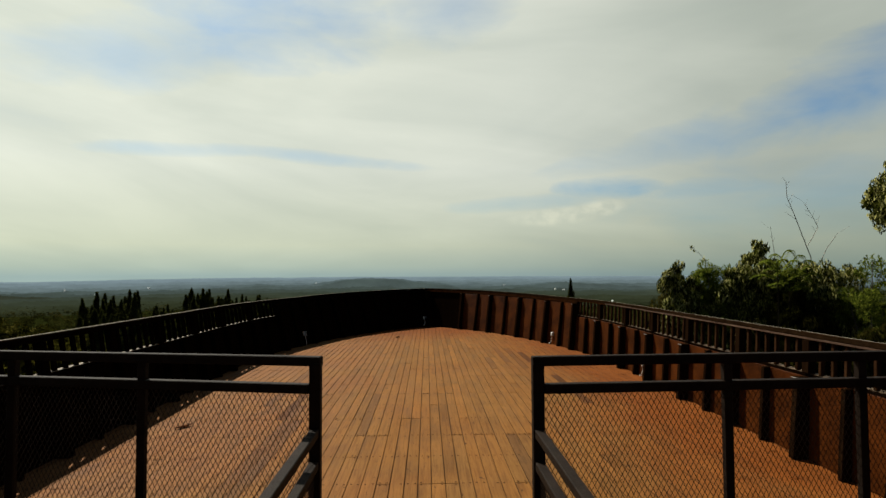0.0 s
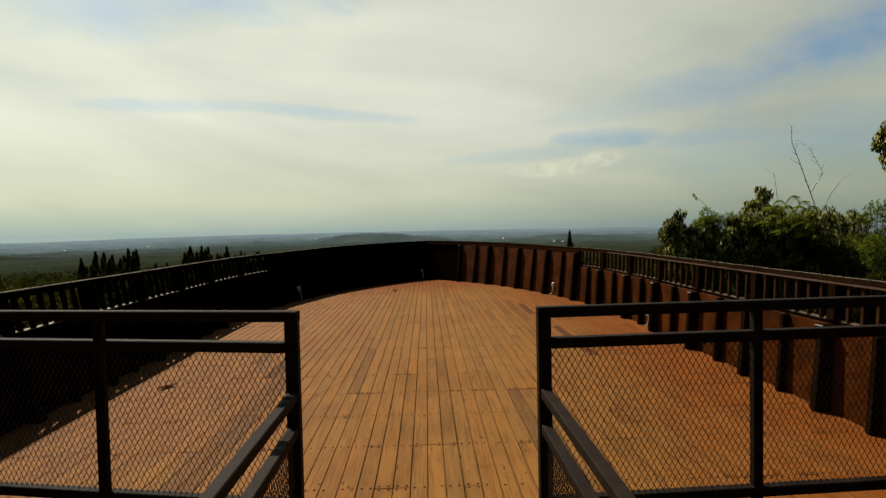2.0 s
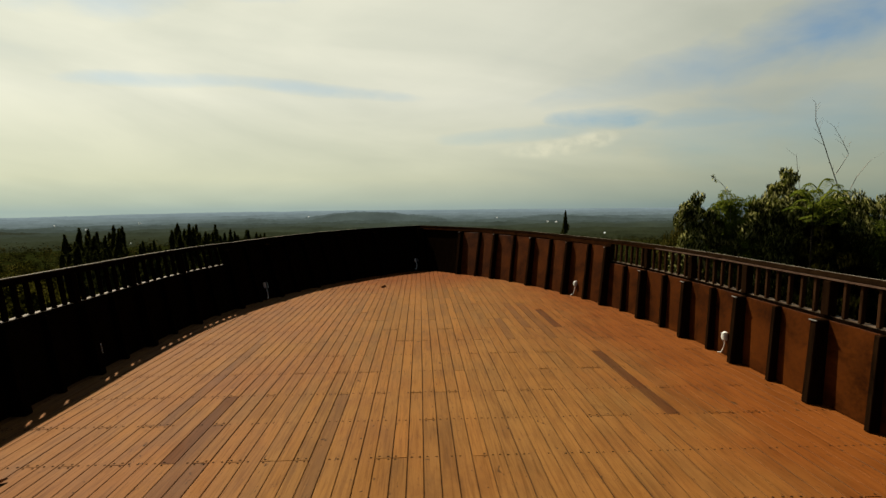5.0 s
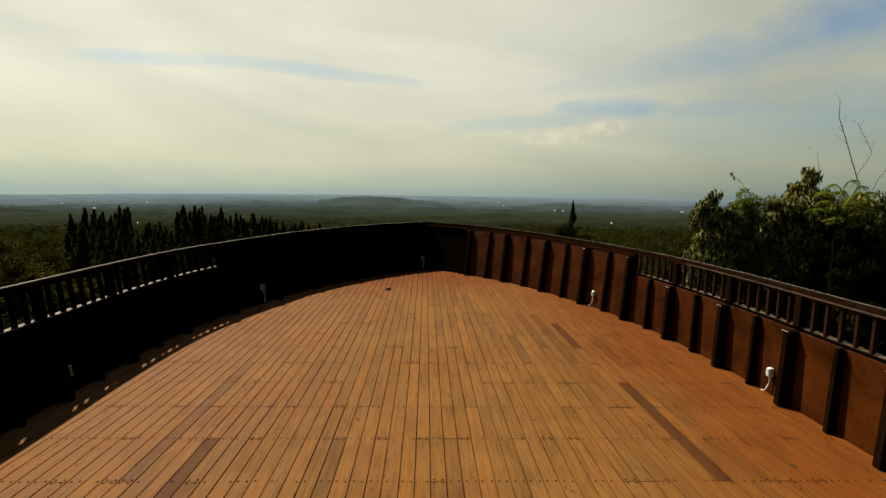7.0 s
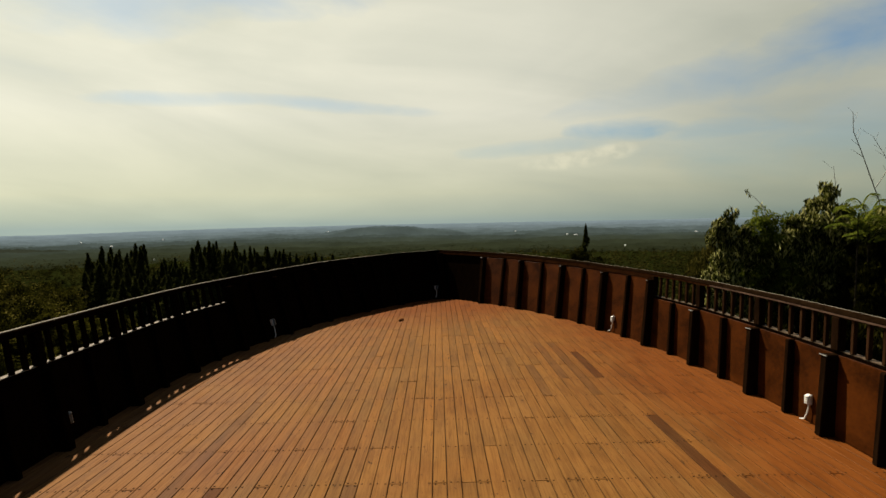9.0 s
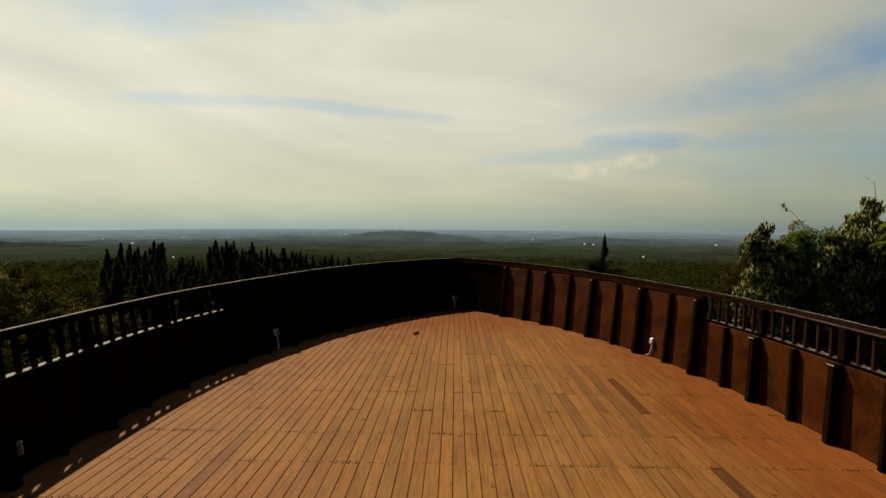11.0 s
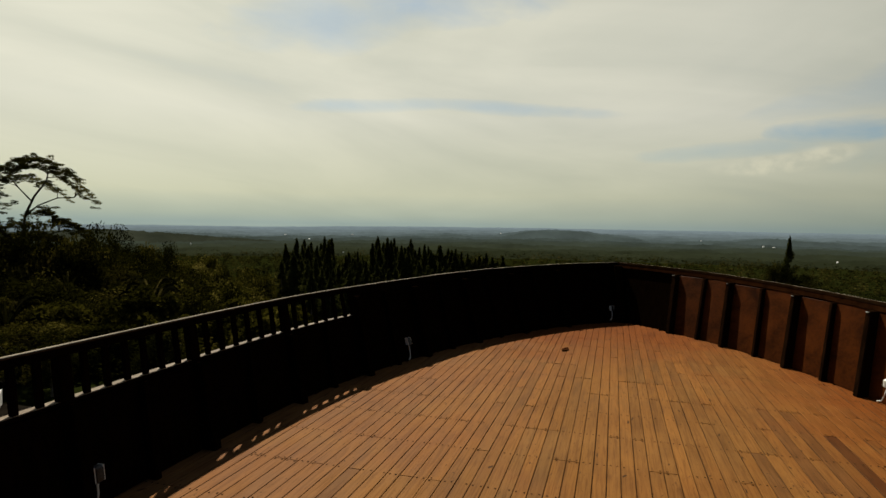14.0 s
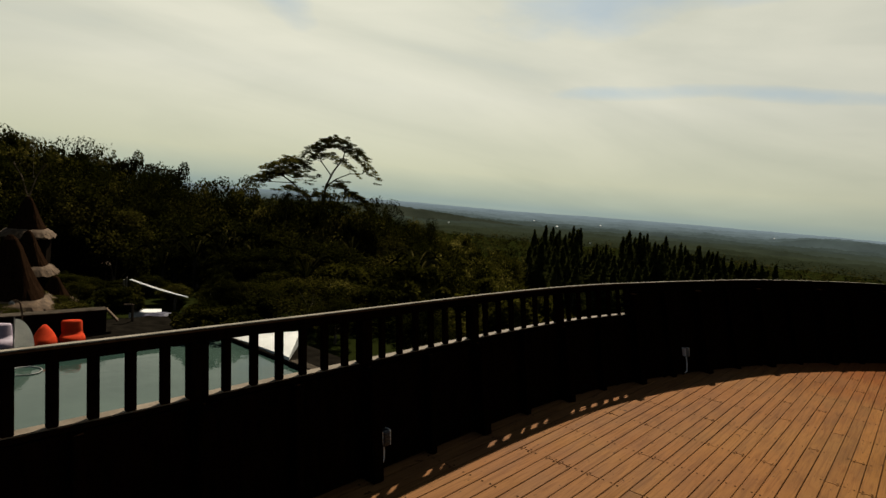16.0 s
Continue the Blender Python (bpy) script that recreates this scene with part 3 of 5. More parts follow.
def wire_mesh(a, b, z0, z1, cell=0.031, high=0.055, r=0.0014):
    """Expanded metal between two uprights: crossing slanted strands."""
    a, b = Vector((*a, 0)), Vector((*b, 0))
    along, length = (b - a).normalized(), (b - a).length
    out = along.cross(Vector((0, 0, 1)))
    verts, faces = [], []
    run = (z1 - z0) * cell / high
    for way in (1, -1):
        c = -run
        while c < length + run:
            u0, u1, w0, w1 = c, c + run * way, z0, z1
            if way < 0:
                u0, u1 = c + run, c
            lo, hi = 0.0, 1.0
            if u1 != u0:
                t = sorted(((0 - u0) / (u1 - u0), (length - u0) / (u1 - u0)))
                lo, hi = max(lo, t[0]), min(hi, t[1])
            if hi - lo > 0.01:
                p, q = [a + along * (u0 + (u1 - u0) * t) + Vector((0, 0, w0 + (w1 - w0) * t)) for t in (lo, hi)]
                d = (q - p).normalized()
                s1 = d.cross(out).normalized() * r
                s2 = out * r * 1.2
                k = len(verts)
                for e in (p, q):
                    verts += [e + s1 * 1.3, e + s2, e - s1 * 1.3, e - s2]
                faces += [(k + i, k + (i + 1) % 4, k + 4 + (i + 1) % 4, k + 4 + i) for i in range(4)]
            c += cell
    return mesh_of("wire_mesh", verts, faces, WIRE)


def fence(x_post, y_post, xs, slope, label):
    """A fence from the post at the gap outwards through xs, y rising by slope."""
    thing = empty("mesh_fence", (0, 0, 0), label=label, category="fence", group="fences at the entrance")
    y = lambda x: y_post + slope * abs(x - x_post)
    far = xs[-1]
    ends = [x_post, *xs]
    for i, x in enumerate(ends[:-1] if abs(far) > 2.8 else ends):
        bm = bmesh.new()
        w = 0.062 if i == 0 else 0.046
        post_bar(bm, (x, y(x), 0.0), (x, y(x), 1.0 if i == 0 else 0.985), w, w)
        post = part("post", bm, STEEL, thing)
        bm = bmesh.new()
        box(bm, (x - w * 0.9, y(x) - w * 0.9, 0.001), (x + w * 0.9, y(x) + w * 0.9, 0.009), 0.002)
        part("base_plate", bm, STEEL, post)
    for z, d in ((1.010, 0.052), (0.862, 0.052), (0.085, 0.05)):
        bm = bmesh.new()
        e = 0.031 if x_post > 0 else -0.031
        post_bar(bm, (x_post - (e if z > 1 else -e), y(x_post), z), (far, y(far), z), 0.054, d)
        part("rail", bm, STEEL, thing)
    for p, q in zip(ends, ends[1:]):
        ob = new("wire_mesh", wire_mesh((p, y(p)), (q, y(q)), 0.11, 0.836))
        ob.parent = thing
    return thing


def side_fence(x, y0, y1, label):
    """The lower fence that lines the way in."""
    thing = empty("low_fence", (0, 0, 0), label=label, category="fence", group="low fences along the entrance")
    for z in (0.628, 0.458, 0.085):
        bm = bmesh.new()
        post_bar(bm, (x, y0, z), (x, y1, z), 0.05, 0.045)
        part("rail", bm, STEEL, thing)
    for y in (y1, (y0 + y1) / 2):
        bm = bmesh.new()
        post_bar(bm, (x, y, 0.0), (x, y, 0.604), 0.05, 0.05)
        part("post", bm, STEEL, thing)
    ob = new("wire_mesh", wire_mesh((x, y0), (x, y1), 0.108, 0.435))
    ob.parent = thing
    return thing


fence(-0.735, 3.30, (-1.76, -2.6, -3.12), 0.19, "dark steel fence with diamond wire mesh standing across the deck")
fence(0.475, 3.24, (1.54, 2.33, 2.86), 0.05, "dark steel fence with diamond wire mesh standing across the deck")
side_fence(-0.735, 3.26, -1.0, "low dark steel fence with wire mesh lining the entrance")
side_fence(0.475, 3.20, -1.0, "low dark steel fence with wire mesh lining the entrance")


# ---- socket boxes on the bulwarks ----
def socket_box(side, s, z, swing, label, size=1.0):
    """A weatherproof box with a lid, and its cable down to the deck."""
    m = side.normal(s)
    u = Vector((-m.y, m.x, 0))
    base = side.at(s, z, -0.004)
    up = (side.at(s, z + 0.1) - side.at(s, z)).normalized()
    thing = empty("socket_box", base, label=label, category="socket", group="socket boxes on the bulwarks")
    put = lambda a, b, c: (u * a - m * b + up * c) * size

    def slab(bm, a, b0, b1, c0, c1, bevel):
        hexa(bm, [put(-a, b0, c0), put(a, b0, c0), put(a, b1, c0), put(-a, b1, c0), put(-a, b0, c1), put(a, b0, c1), put(a, b1, c1), put(-a, b1, c1)], bevel)
        bmesh.ops.recalc_face_normals(bm, faces=bm.faces)

    bm = bmesh.new()
    slab(bm, 0.033, 0.0, 0.042, -0.05, 0.05, 0.007)
    # west boxes are coloured dark as shaded, their lit edges as pale rims
    part("body", bm, SHADED_PLASTIC if side is west else PLASTIC, thing)
    if side is west:
        for a in (-0.034, 0.034):
            bm = bmesh.new()
            hexa(bm, [put(a + da, b, c) for c in (-0.045, 0.05) for da, b in ((-0.005, 0.0), (0.005, 0.0), (0.005, 0.046), (-0.005, 0.046))], 0.002)
            bmesh.ops.recalc_face_normals(bm, faces=bm.faces)
            part("rim", bm, PLASTIC, thing, "plastic rim painted pale as a lit edge")
    bm = bmesh.new()
    slab(bm, 0.0285, 0.043, 0.052, -0.042, 0.044, 0.004)
    lid = part("lid", bm, SHADED_PLASTIC if side is west else PLASTIC, thing)
    for c in (-0.018, 0.004, 0.026):
        bm = bmesh.new()
        slab(bm, 0.022, 0.0545, 0.0585, c, c + 0.009, 0.001)
        part("ridge", bm, SHADED_PLASTIC if side is west else PLASTIC, lid)
    bm = bmesh.new()
    drop = (z - 0.012) / size
    tube(bm, [put(0.0, 0.02, -0.06), put(0.006 * swing, 0.025, -0.06 - drop * 0.3), put(0.022 * swing, 0.03, -drop * 0.75), put(0.035 * swing, 0.035, -drop + 0.02), put(0.09 * swing, 0.05, -drop + 0.004)], 0.007)
    part("cable", bm, PLASTIC, thing)


socket_box(east, east.s_at(12.5), 0.215, 1, "white socket box with a loose cable on the red-brown bulwark", 0.85)
socket_box(east, east.s_at(8.42), 0.20, 1, "white socket box with a loose cable on the red-brown bulwark", 0.85)
socket_box(west, west.s_at(8.33), 0.205, 1, "white socket box with a cable in the shade of the bulwark", 1.0)
socket_box(west, west.s_at(12.70), 0.235, 1, "white socket box with a cable in the shade of the bulwark", 1.0)
socket_box(west, west.s_at(16.85), 0.25, 1, "white socket box with a cable near the bow")


# ---- small litter ----
def dry_leaf(x, y, turn, size, label):
    bm = bmesh.new()
    rows = []
    for i, f in enumerate(np.linspace(0, 1, 7)):
        w = 0.38 * size * math.sin(math.pi * min(max(f, 0.04), 0.97)) ** 0.8
        rows.append([bm.verts.new(((f - 0.5) * size, k * w / 2, 0.004 + 0.035 * size * abs(k) + 0.10 * size * (f - 0.5) ** 2)) for k in (-1, 0, 1)])
    for a, b in zip(rows, rows[1:]):
        for k in range(2):
            bm.faces.new((a[k], b[k], b[k + 1], a[k + 1]))
    bmesh.ops.solidify(bm, geom=bm.faces[:], thickness=0.002)
    ob = finish("dry_leaf", bm, DRY, None, label, "leaf", "dry leaves on the deck")
    ob.matrix_world = pose(x, y, 0.004, 0, 0, turn)


dry_leaf(-2.50, 5.92, 62, 0.20, "long curled brown leaf lying on the deck boards")
dry_leaf(-0.82, 14.05, 75, 0.24, "small curled dark-red leaf lying on the deck boards")


# ---- land ----
CENTRE = Vector((-0.4, 4.5, 1.7))


def polar(a, r):
    """The plan place at azimuth a (degrees, left is plus) and r metres from the middle of the walk."""
    t = radians(a)
    return CENTRE.x - r * math.sin(t), CENTRE.y + r * math.cos(t)


def land(x, y):
    dx, dy = x - CENTRE.x, y - CENTRE.y
    r, a = math.hypot(dx, dy), math.degrees(math.atan2(-dx, dy))
    ahead = np.interp(r, [0, 9, 20, 50, 120, 300, 560, 900, 1400, 4800], [-3.4, -3.6, -6.5, -13, -22, -34, -39, -46, -78, -88])
    hill = np.interp(r, [0, 9, 24, 45, 90, 200, 600, 4800], [-3.4, -3.4, -3.5, -2.0, 6, 28, 45, 45])
    k = np.clip((abs(a) - 50) / 60, 0, 1)
    k = k * k * (3 - 2 * k)
    z = ahead * (1 - k) + hill * k
    wob = noise.noise(Vector((x, y, 0)) * 0.03) * min(r / 30, 3.0)
    flat_k = np.clip(1 - max(abs(x + 17) - 12, abs(y - 10) - 13, 0) / 5, 0, 1)
    z = z + wob
    return float(z * (1 - flat_k) - 3.5 * flat_k) if r > 8 else float(min(z, -3.4))


rings = [0.0, 5, 9, 12, 16, 20, 25, 30, 36, 44, 54, 66, 82, 100, 125, 160, 200, 260, 340, 450, 620, 850, 1200, 1700, 2500, 3500, 4800]
SPOKES = 120
verts, faces = [], []
for r in rings:
    for i in range(SPOKES):
        x, y = polar(360 * i / SPOKES, max(r, 0.01))
        verts.append((x, y, land(x, y)))
for k in range(len(rings) - 1):
    for i in range(SPOKES):
        j = (i + 1) % SPOKES
        faces.append((k * SPOKES + i, (k + 1) * SPOKES + i, (k + 1) * SPOKES + j, k * SPOKES + j))
me = mesh_of("ground", verts, faces, GROUND)
me.polygons.foreach_set("use_smooth", [True] * len(me.polygons))
tagged(new("ground", me), "overgrown green hillside falling away to a wooded plain", "ground", kind="structure")


# Far ridges, one behind another, paler with distance: haze is painted in and glows
def crest(a, r, top_el, rough, seed, bumps):
    """The elevation of a ridge's skyline at azimuth a."""
    w = noise.fractal(Vector((a * 0.09, seed, 0)), 0.6, 2.0, 5) * rough + noise.noise(Vector((a * 2.3, seed, 5))) * rough * 0.16 + abs(noise.noise(Vector((a * 9.0, seed, 9)))) * 0.13 * min(1.0, 1900 / r) + abs(noise.noise(Vector((a * 3.1, seed, 2)))) * 0.10 * min(1.0, 1900 / r)
    return top_el + w - 0.26 * min(max((a - 17) / 16, 0), 1) + sum(up * math.exp(-((a - at) / wide) ** 2) for at, wide, up in bumps)


def ridge(r, top_el, rough, seed, mat, label, bumps=()):
    verts, faces = [], []
    steps = 1400
    for i in range(steps + 1):
        a = -75 + 160 * i / steps
        x, y = polar(a, r)
        top = CENTRE.z + r * math.tan(radians(crest(a, r, top_el, rough, seed, bumps)))
        verts += [(x, y, -95.0), (x, y, top)]
        if i:
            k = 2 * i
            faces.append((k - 2, k, k + 1, k - 1))
    ob = new("backdrop", mesh_of("backdrop", verts, faces, mat))
    tagged(ob, label, "backdrop", kind="structure")


LAYERS = []
HILLS = ((8.0, 2.2, 0.42), (5.2, 2.6, 0.44), (1.5, 3.4, 0.36), (-13.0, 4.0, 0.25), (15.0, 3.0, 0.16))  # azimuth, breadth, rise
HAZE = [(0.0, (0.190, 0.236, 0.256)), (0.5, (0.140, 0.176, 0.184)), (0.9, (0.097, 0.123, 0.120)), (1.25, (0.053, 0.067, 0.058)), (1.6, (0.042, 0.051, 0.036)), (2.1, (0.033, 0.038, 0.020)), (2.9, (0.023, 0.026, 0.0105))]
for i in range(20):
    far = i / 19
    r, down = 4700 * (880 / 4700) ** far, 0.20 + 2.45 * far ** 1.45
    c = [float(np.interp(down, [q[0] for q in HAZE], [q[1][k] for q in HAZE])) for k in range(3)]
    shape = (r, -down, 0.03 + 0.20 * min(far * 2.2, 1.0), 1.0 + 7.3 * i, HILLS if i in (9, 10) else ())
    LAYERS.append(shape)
    ridge(*shape[:4], distance_mat("hazed_woods", [q * (0.93 - 0.2 * far) for q in c], [q * (1.05 + 0.25 * far) for q in c], 0.62 - 0.12 * far),
          ("plain at the horizon with blue haze painted in" if i < 4 else "hazy blue-grey wooded ridge far off" if i < 9 else "dull green woods on the plain"), shape[4])


# a nearer, darker ridge that also glows to hold its hazed tone
ridge(1500, -3.2, 0.22, 61.0, distance_mat("hazed_woods", (0.026, 0.030, 0.019), (0.047, 0.051, 0.032), 0.5), "dark wooded ridge on the plain", ((47.0, 21.0, 2.55), (26.5, 2.5, 0.25), (33.0, 3.0, 0.12)))


# ---- trees ----
def leaf_faces(rng, centres, radii, count, length, width, droop=0.5, flat=0.0, up=0.0):
    """count leaves round each centre: thin four-cornered blades."""
    c = np.repeat(np.asarray(centres, float), count, axis=0)
    rad = np.repeat(np.asarray(radii, float), count, axis=0)
    m = len(c)
    d = rng.normal(size=(m, 3))
    d /= np.linalg.norm(d, axis=1)[:, None]
    p = c + d * rad * rng.uniform(0.35, 1.0, (m, 1)) ** 0.6
    way = rng.normal(size=(m, 3))
    way[:, 2] = way[:, 2] * (1 - flat) - droop
    way /= np.linalg.norm(way, axis=1)[:, None]
    side = np.cross(way, rng.normal(size=(m, 3)) + np.array([0, 0, up]))
    side /= np.linalg.norm(side, axis=1)[:, None]
    size = rng.uniform(0.6, 1.25, (m, 1))
    a, b, w = p - way * length * size / 2, p + way * length * size / 2, side * width * size / 2
    v = np.stack([a, p + w, b, p - w], axis=1).reshape(-1, 3)
    f = np.arange(4 * m).reshape(-1, 4)
    return v, f


def fast_mesh(name, v, f, mat):
    me = bpy.data.meshes.new(name)
    me.vertices.add(len(v))
    me.vertices.foreach_set("co", np.asarray(v, np.float32).ravel())
    k = f.shape[1]
    me.loops.add(f.size)
    me.loops.foreach_set("vertex_index", f.ravel().astype(np.int32))
    me.polygons.add(len(f))
    me.polygons.foreach_set("loop_start", (np.arange(len(f)) * k).astype(np.int32))
    me.update(calc_edges=True)
    me.materials.append(mat)
    return me


def limbs(bm, rng, foot, tips, r):
    """A tapered trunk with limbs that reach to the tips."""
    top = np.mean(tips, axis=0) * np.array([0.5, 0.5, 0.62]) + np.array(foot) * np.array([0.5, 0.5, 0.38])
    pts = [np.array(foot, float) + (top - foot) * t + rng.normal(size=3) * 0.06 * t for t in (0, 0.35, 0.7, 1.0)]
    for i in range(3):
        bar(bm, pts[i], pts[i + 1], r * (1 - 0.22 * i), r * (0.78 - 0.22 * i), 7)
    for tip in tips:
        k = pts[int(rng.integers(1, 4))]
        mid = (k + tip) / 2 + rng.normal(size=3) * 0.12
        bar(bm, k, mid, r * 0.32, r * 0.2, 5), bar(bm, mid, tip, r * 0.2, r * 0.07, 5)


def broad_tree(rng, foot, top, rx, ry, clumps, leaves, length, width, mat, label, name="tree", group="", low=0.35, droop=0.6, up=0.6, fine=1.0, taper=0.5):
    """A leafy tree from its foot to its top; the crown is many clumps of leaves in an uneven egg."""
    h = top - foot[2]
    centres, radii = [], []
    while len(centres) < clumps:
        q = rng.uniform(-1, 1, 3)
        if np.linalg.norm(q) < 1 and (np.linalg.norm(q) > 0.45 or rng.random() < 0.35):
            z = foot[2] + h * (low + (1 - low) * (0.5 + 0.46 * q[2]))
            narrow = 1.0 - taper * max(q[2], 0) ** 1.5
            centres.append((foot[0] + q[0] * rx * narrow, foot[1] + q[1] * ry * narrow, z))
            s = rng.uniform(0.22, 0.42) * min(rx, ry) * 0.9 * fine
            radii.append((s, s, s * rng.uniform(0.7, 1.1)))
    base = np.array(foot, float)
    thing = empty(name, foot, label=label, category="tree", group=group)
    bm = bmesh.new()
    limbs(bm, rng, np.zeros(3), [np.array(c) - base for c in centres[:: max(1, clumps // 9)]], 0.035 * h ** 0.8)
    part("trunk", bm, BARK, thing)
    v, f = leaf_faces(rng, np.array(centres) - base, radii, leaves, length, width, droop, 0.0, up)
    ob = new("crown", fast_mesh("crown", v, f, mat))
    ob.parent = thing
    return thing


g = np.random.default_rng(11)
BESIDE = "trees beside the deck"


def hanging_tree(x, y, top, r, clumps, label, low=0.22, length=0.25, mat=LEAF):
    """A round crown of long leaves that hang straight down."""
    broad_tree(g, (x, y, land(x, y)), top, r, r, clumps, 120, length, 0.060, mat, label, group=BESIDE, low=low, droop=2.3, fine=0.66, taper=0.25)


def soft_tree(x, y, top, r, clumps, label):
    """A crown of fine, soft leaves."""
    broad_tree(g, (x, y, land(x, y)), top, r, r, clumps, 170, 0.17, 0.045, FROND, label, group=BESIDE, low=0.3, droop=0.5, up=1.2, fine=0.8, taper=0.25)


hanging_tree(11.05, 26.0, 2.25, 1.15, 150, "round-crowned tree with painted glints on hanging leaves beside the deck")
hanging_tree(14.5, 26.0, 3.15, 1.5, 250, "taller tree with long hanging leaves beside the deck")
hanging_tree(13.4, 25.6, 1.9, 1.4, 170, "leafy tree with hanging leaves beside the deck")
hanging_tree(11.9, 26.8, 1.9, 1.3, 140, "leafy tree with hanging leaves beside the deck")
soft_tree(12.75, 26.2, 2.55, 1.35, 170, "soft yellow-green tree between darker ones")
soft_tree(18.6, 24.4, 2.25, 1.7, 110, "bright yellow-green tree with fine soft leaves")
soft_tree(20.8, 24.0, 2.6, 1.8, 110, "bright yellow-green tree with fine soft leaves")
soft_tree(15.6, 25.0, 1.9, 1.0, 70, "soft yellow-green tree between darker ones")
hanging_tree(14.6, 17.0, 5.3, 1.35, 150, "tall leafy tree standing higher than its neighbours", 0.7, 0.17)
for x, y, top, r, clumps in ((16.4, 25.6, 2.35, 1.6, 210), (17.6, 26.4, 2.5, 1.7, 190), (19.2, 26.6, 2.2, 1.9, 170), (12.4, 28.4, 1.5, 2.2, 170), (16.0, 28.4, 1.9, 2.4, 190), (18.4, 28.6, 1.8, 2.4, 190),
                             (14.0, 23.4, -0.6, 1.9, 160), (17.6, 22.0, -0.3, 2.2, 170), (11.9, 24.0, -1.4, 1.5, 120), (9.4, 19.0, -2.0, 1.6, 90), (8.5, 15.0, -2.2, 1.6, 80), (15.2, 24.2, 1.2, 1.7, 190)):
    # lower crowns take darker leaves to paint the shade under the canopy
    hanging_tree(x, y, top, r, clumps, "dark leafy tree with hanging leaves beside the deck", mat=LEAF if top > 1.5 else GREEN)


def fern_tree(x, y, top, fronds, label):
    """A slender stem with long feathered fronds that arch out of its head."""
    foot = land(x, y)
    thing = empty("fern_tree", (x, y, foot), label=label, category="tree", group="feathery trees beside the deck")
    rng = np.random.default_rng(int(x * 10))
    bm = bmesh.new()
    bar(bm, (0.3, 0.8, 0), (0.15, 0.3, (top - foot) * 0.7), 0.05, 0.03, 7), bar(bm, (0.15, 0.3, (top - foot) * 0.7), (0, 0, top - foot), 0.03, 0.02, 7)
    part("trunk", bm, DARK_BARK, thing)
    for i in range(fronds):
        t = i * 2.4 + rng.uniform(-0.3, 0.3)
        reach, rise = rng.uniform(0.55, 1.1), rng.uniform(0.1, 1.0)
        out, across = Vector((math.cos(t), math.sin(t), 0)), Vector((-math.sin(t), math.cos(t), 0))
        along = lambda f: out * reach * f + Vector((0, 0, top - foot - 0.35 * (i % 3) + rise * math.sin(f * 2.2) - 0.2 * f * f))
        bm = bmesh.new()
        tube(bm, [along(f) for f in (0, 0.25, 0.5, 0.75, 1.0)], 0.007, 4)
        for f in np.linspace(0.12, 1.0, 22):
            p = along(f)
            long = 0.26 * math.sin(math.pi * (0.18 + 0.78 * f)) ** 0.7
            for k in (-1, 1):
                tip = p + across * k * long + out * long * 0.35 - Vector((0, 0, long * 0.35))
                mid = (p + tip) / 2
                bm.faces.new([bm.verts.new(q) for q in (p, mid + out * 0.034, tip, mid - out * 0.034)])
        part("frond", bm, FROND, thing)


for x, y, top, fronds in ((13.55, 22.6, 1.60, 12), (14.5, 23.4, 1.45, 14), (15.1, 23.9, 1.40, 12)):
    fern_tree(x, y, top, fronds, "slender tree with pale-green feathered fronds beside the deck")


# thin shoots that stand out over the crowns
def bare_tree(x, y, stems, label, leafed=0, twig=1.0):
    """A sapling of thin bent stems, each (start, middle, end) in (sideways, height) from its foot, with short twigs."""
    foot = land(x, y)
    thing = empty("bare_tree", (x, y, foot), label=label, category="tree", group="bare saplings")
    rng = np.random.default_rng(5)
    right = Vector((0.86, -0.5, 0))
    at = lambda q: right * q[0] + Vector((0, 0, q[1] - foot))
    bm, tips = bmesh.new(), []
    for stem, r in stems:
        pts = [at(q) for q in stem]
        for k in range(len(pts) - 1):
            p, q = pts[k], pts[k + 1]
            for i in range(4):
                a, b = p.lerp(q, i / 4), p.lerp(q, (i + 1) / 4)
                w = r * (1 - (k + i / 4) / len(pts) * 0.7)
                bar(bm, a, b, w, w * 0.9, 5)
                if k > 0 and rng.random() < 0.55:
                    d = (q - p).normalized()
                    tip = b + (d * 0.6 + right * rng.choice((-1, 1)) * rng.uniform(0.3, 0.7) + Vector((0, 0, 0.15))) * rng.uniform(0.15, 0.62) * twig
                    bar(bm, b, tip, w * 0.45, 0.004, 4)
                    tips.append(tip)
    part("trunk", bm, TWIG, thing)
    if leafed:
        v, f = leaf_faces(rng, tips, [(0.08, 0.08, 0.08)] * len(tips), leafed, 0.16, 0.045, 2.0)
        new("leaves", fast_mesh("leaves", v, f, LEAF)).parent = thing


bare_tree(19.8, 30.0, ((((0, -6), (0, 2.3), (-0.34, 3.4), (-0.70, 4.6), (-1.00, 5.5), (-1.02, 6.35)), 0.030), (((-0.14, 2.9), (0.14, 3.4), (0.36, 3.85), (0.14, 4.4), (-0.26, 5.2)), 0.018), (((0.40, 2.0), (0.70, 2.75), (1.20, 3.5)), 0.020)),
          "bare bleached sapling with thin forked twigs")
bare_tree(17.9, 30.0, ((((0, -6), (0, 2.4), (-0.1, 3.3), (-0.16, 3.9)), 0.016),), "thin bare shoot beside a bleached sapling")
bare_tree(12.45, 26.0, ((((0, -6), (0, 1.6), (-0.12, 2.1), (-0.40, 2.45), (-0.75, 2.70)), 0.012),), "thin leaning shoot with a few last leaves", 4, 0.4)

# the wooded slope to the west: a few kinds, copied
kinds = []
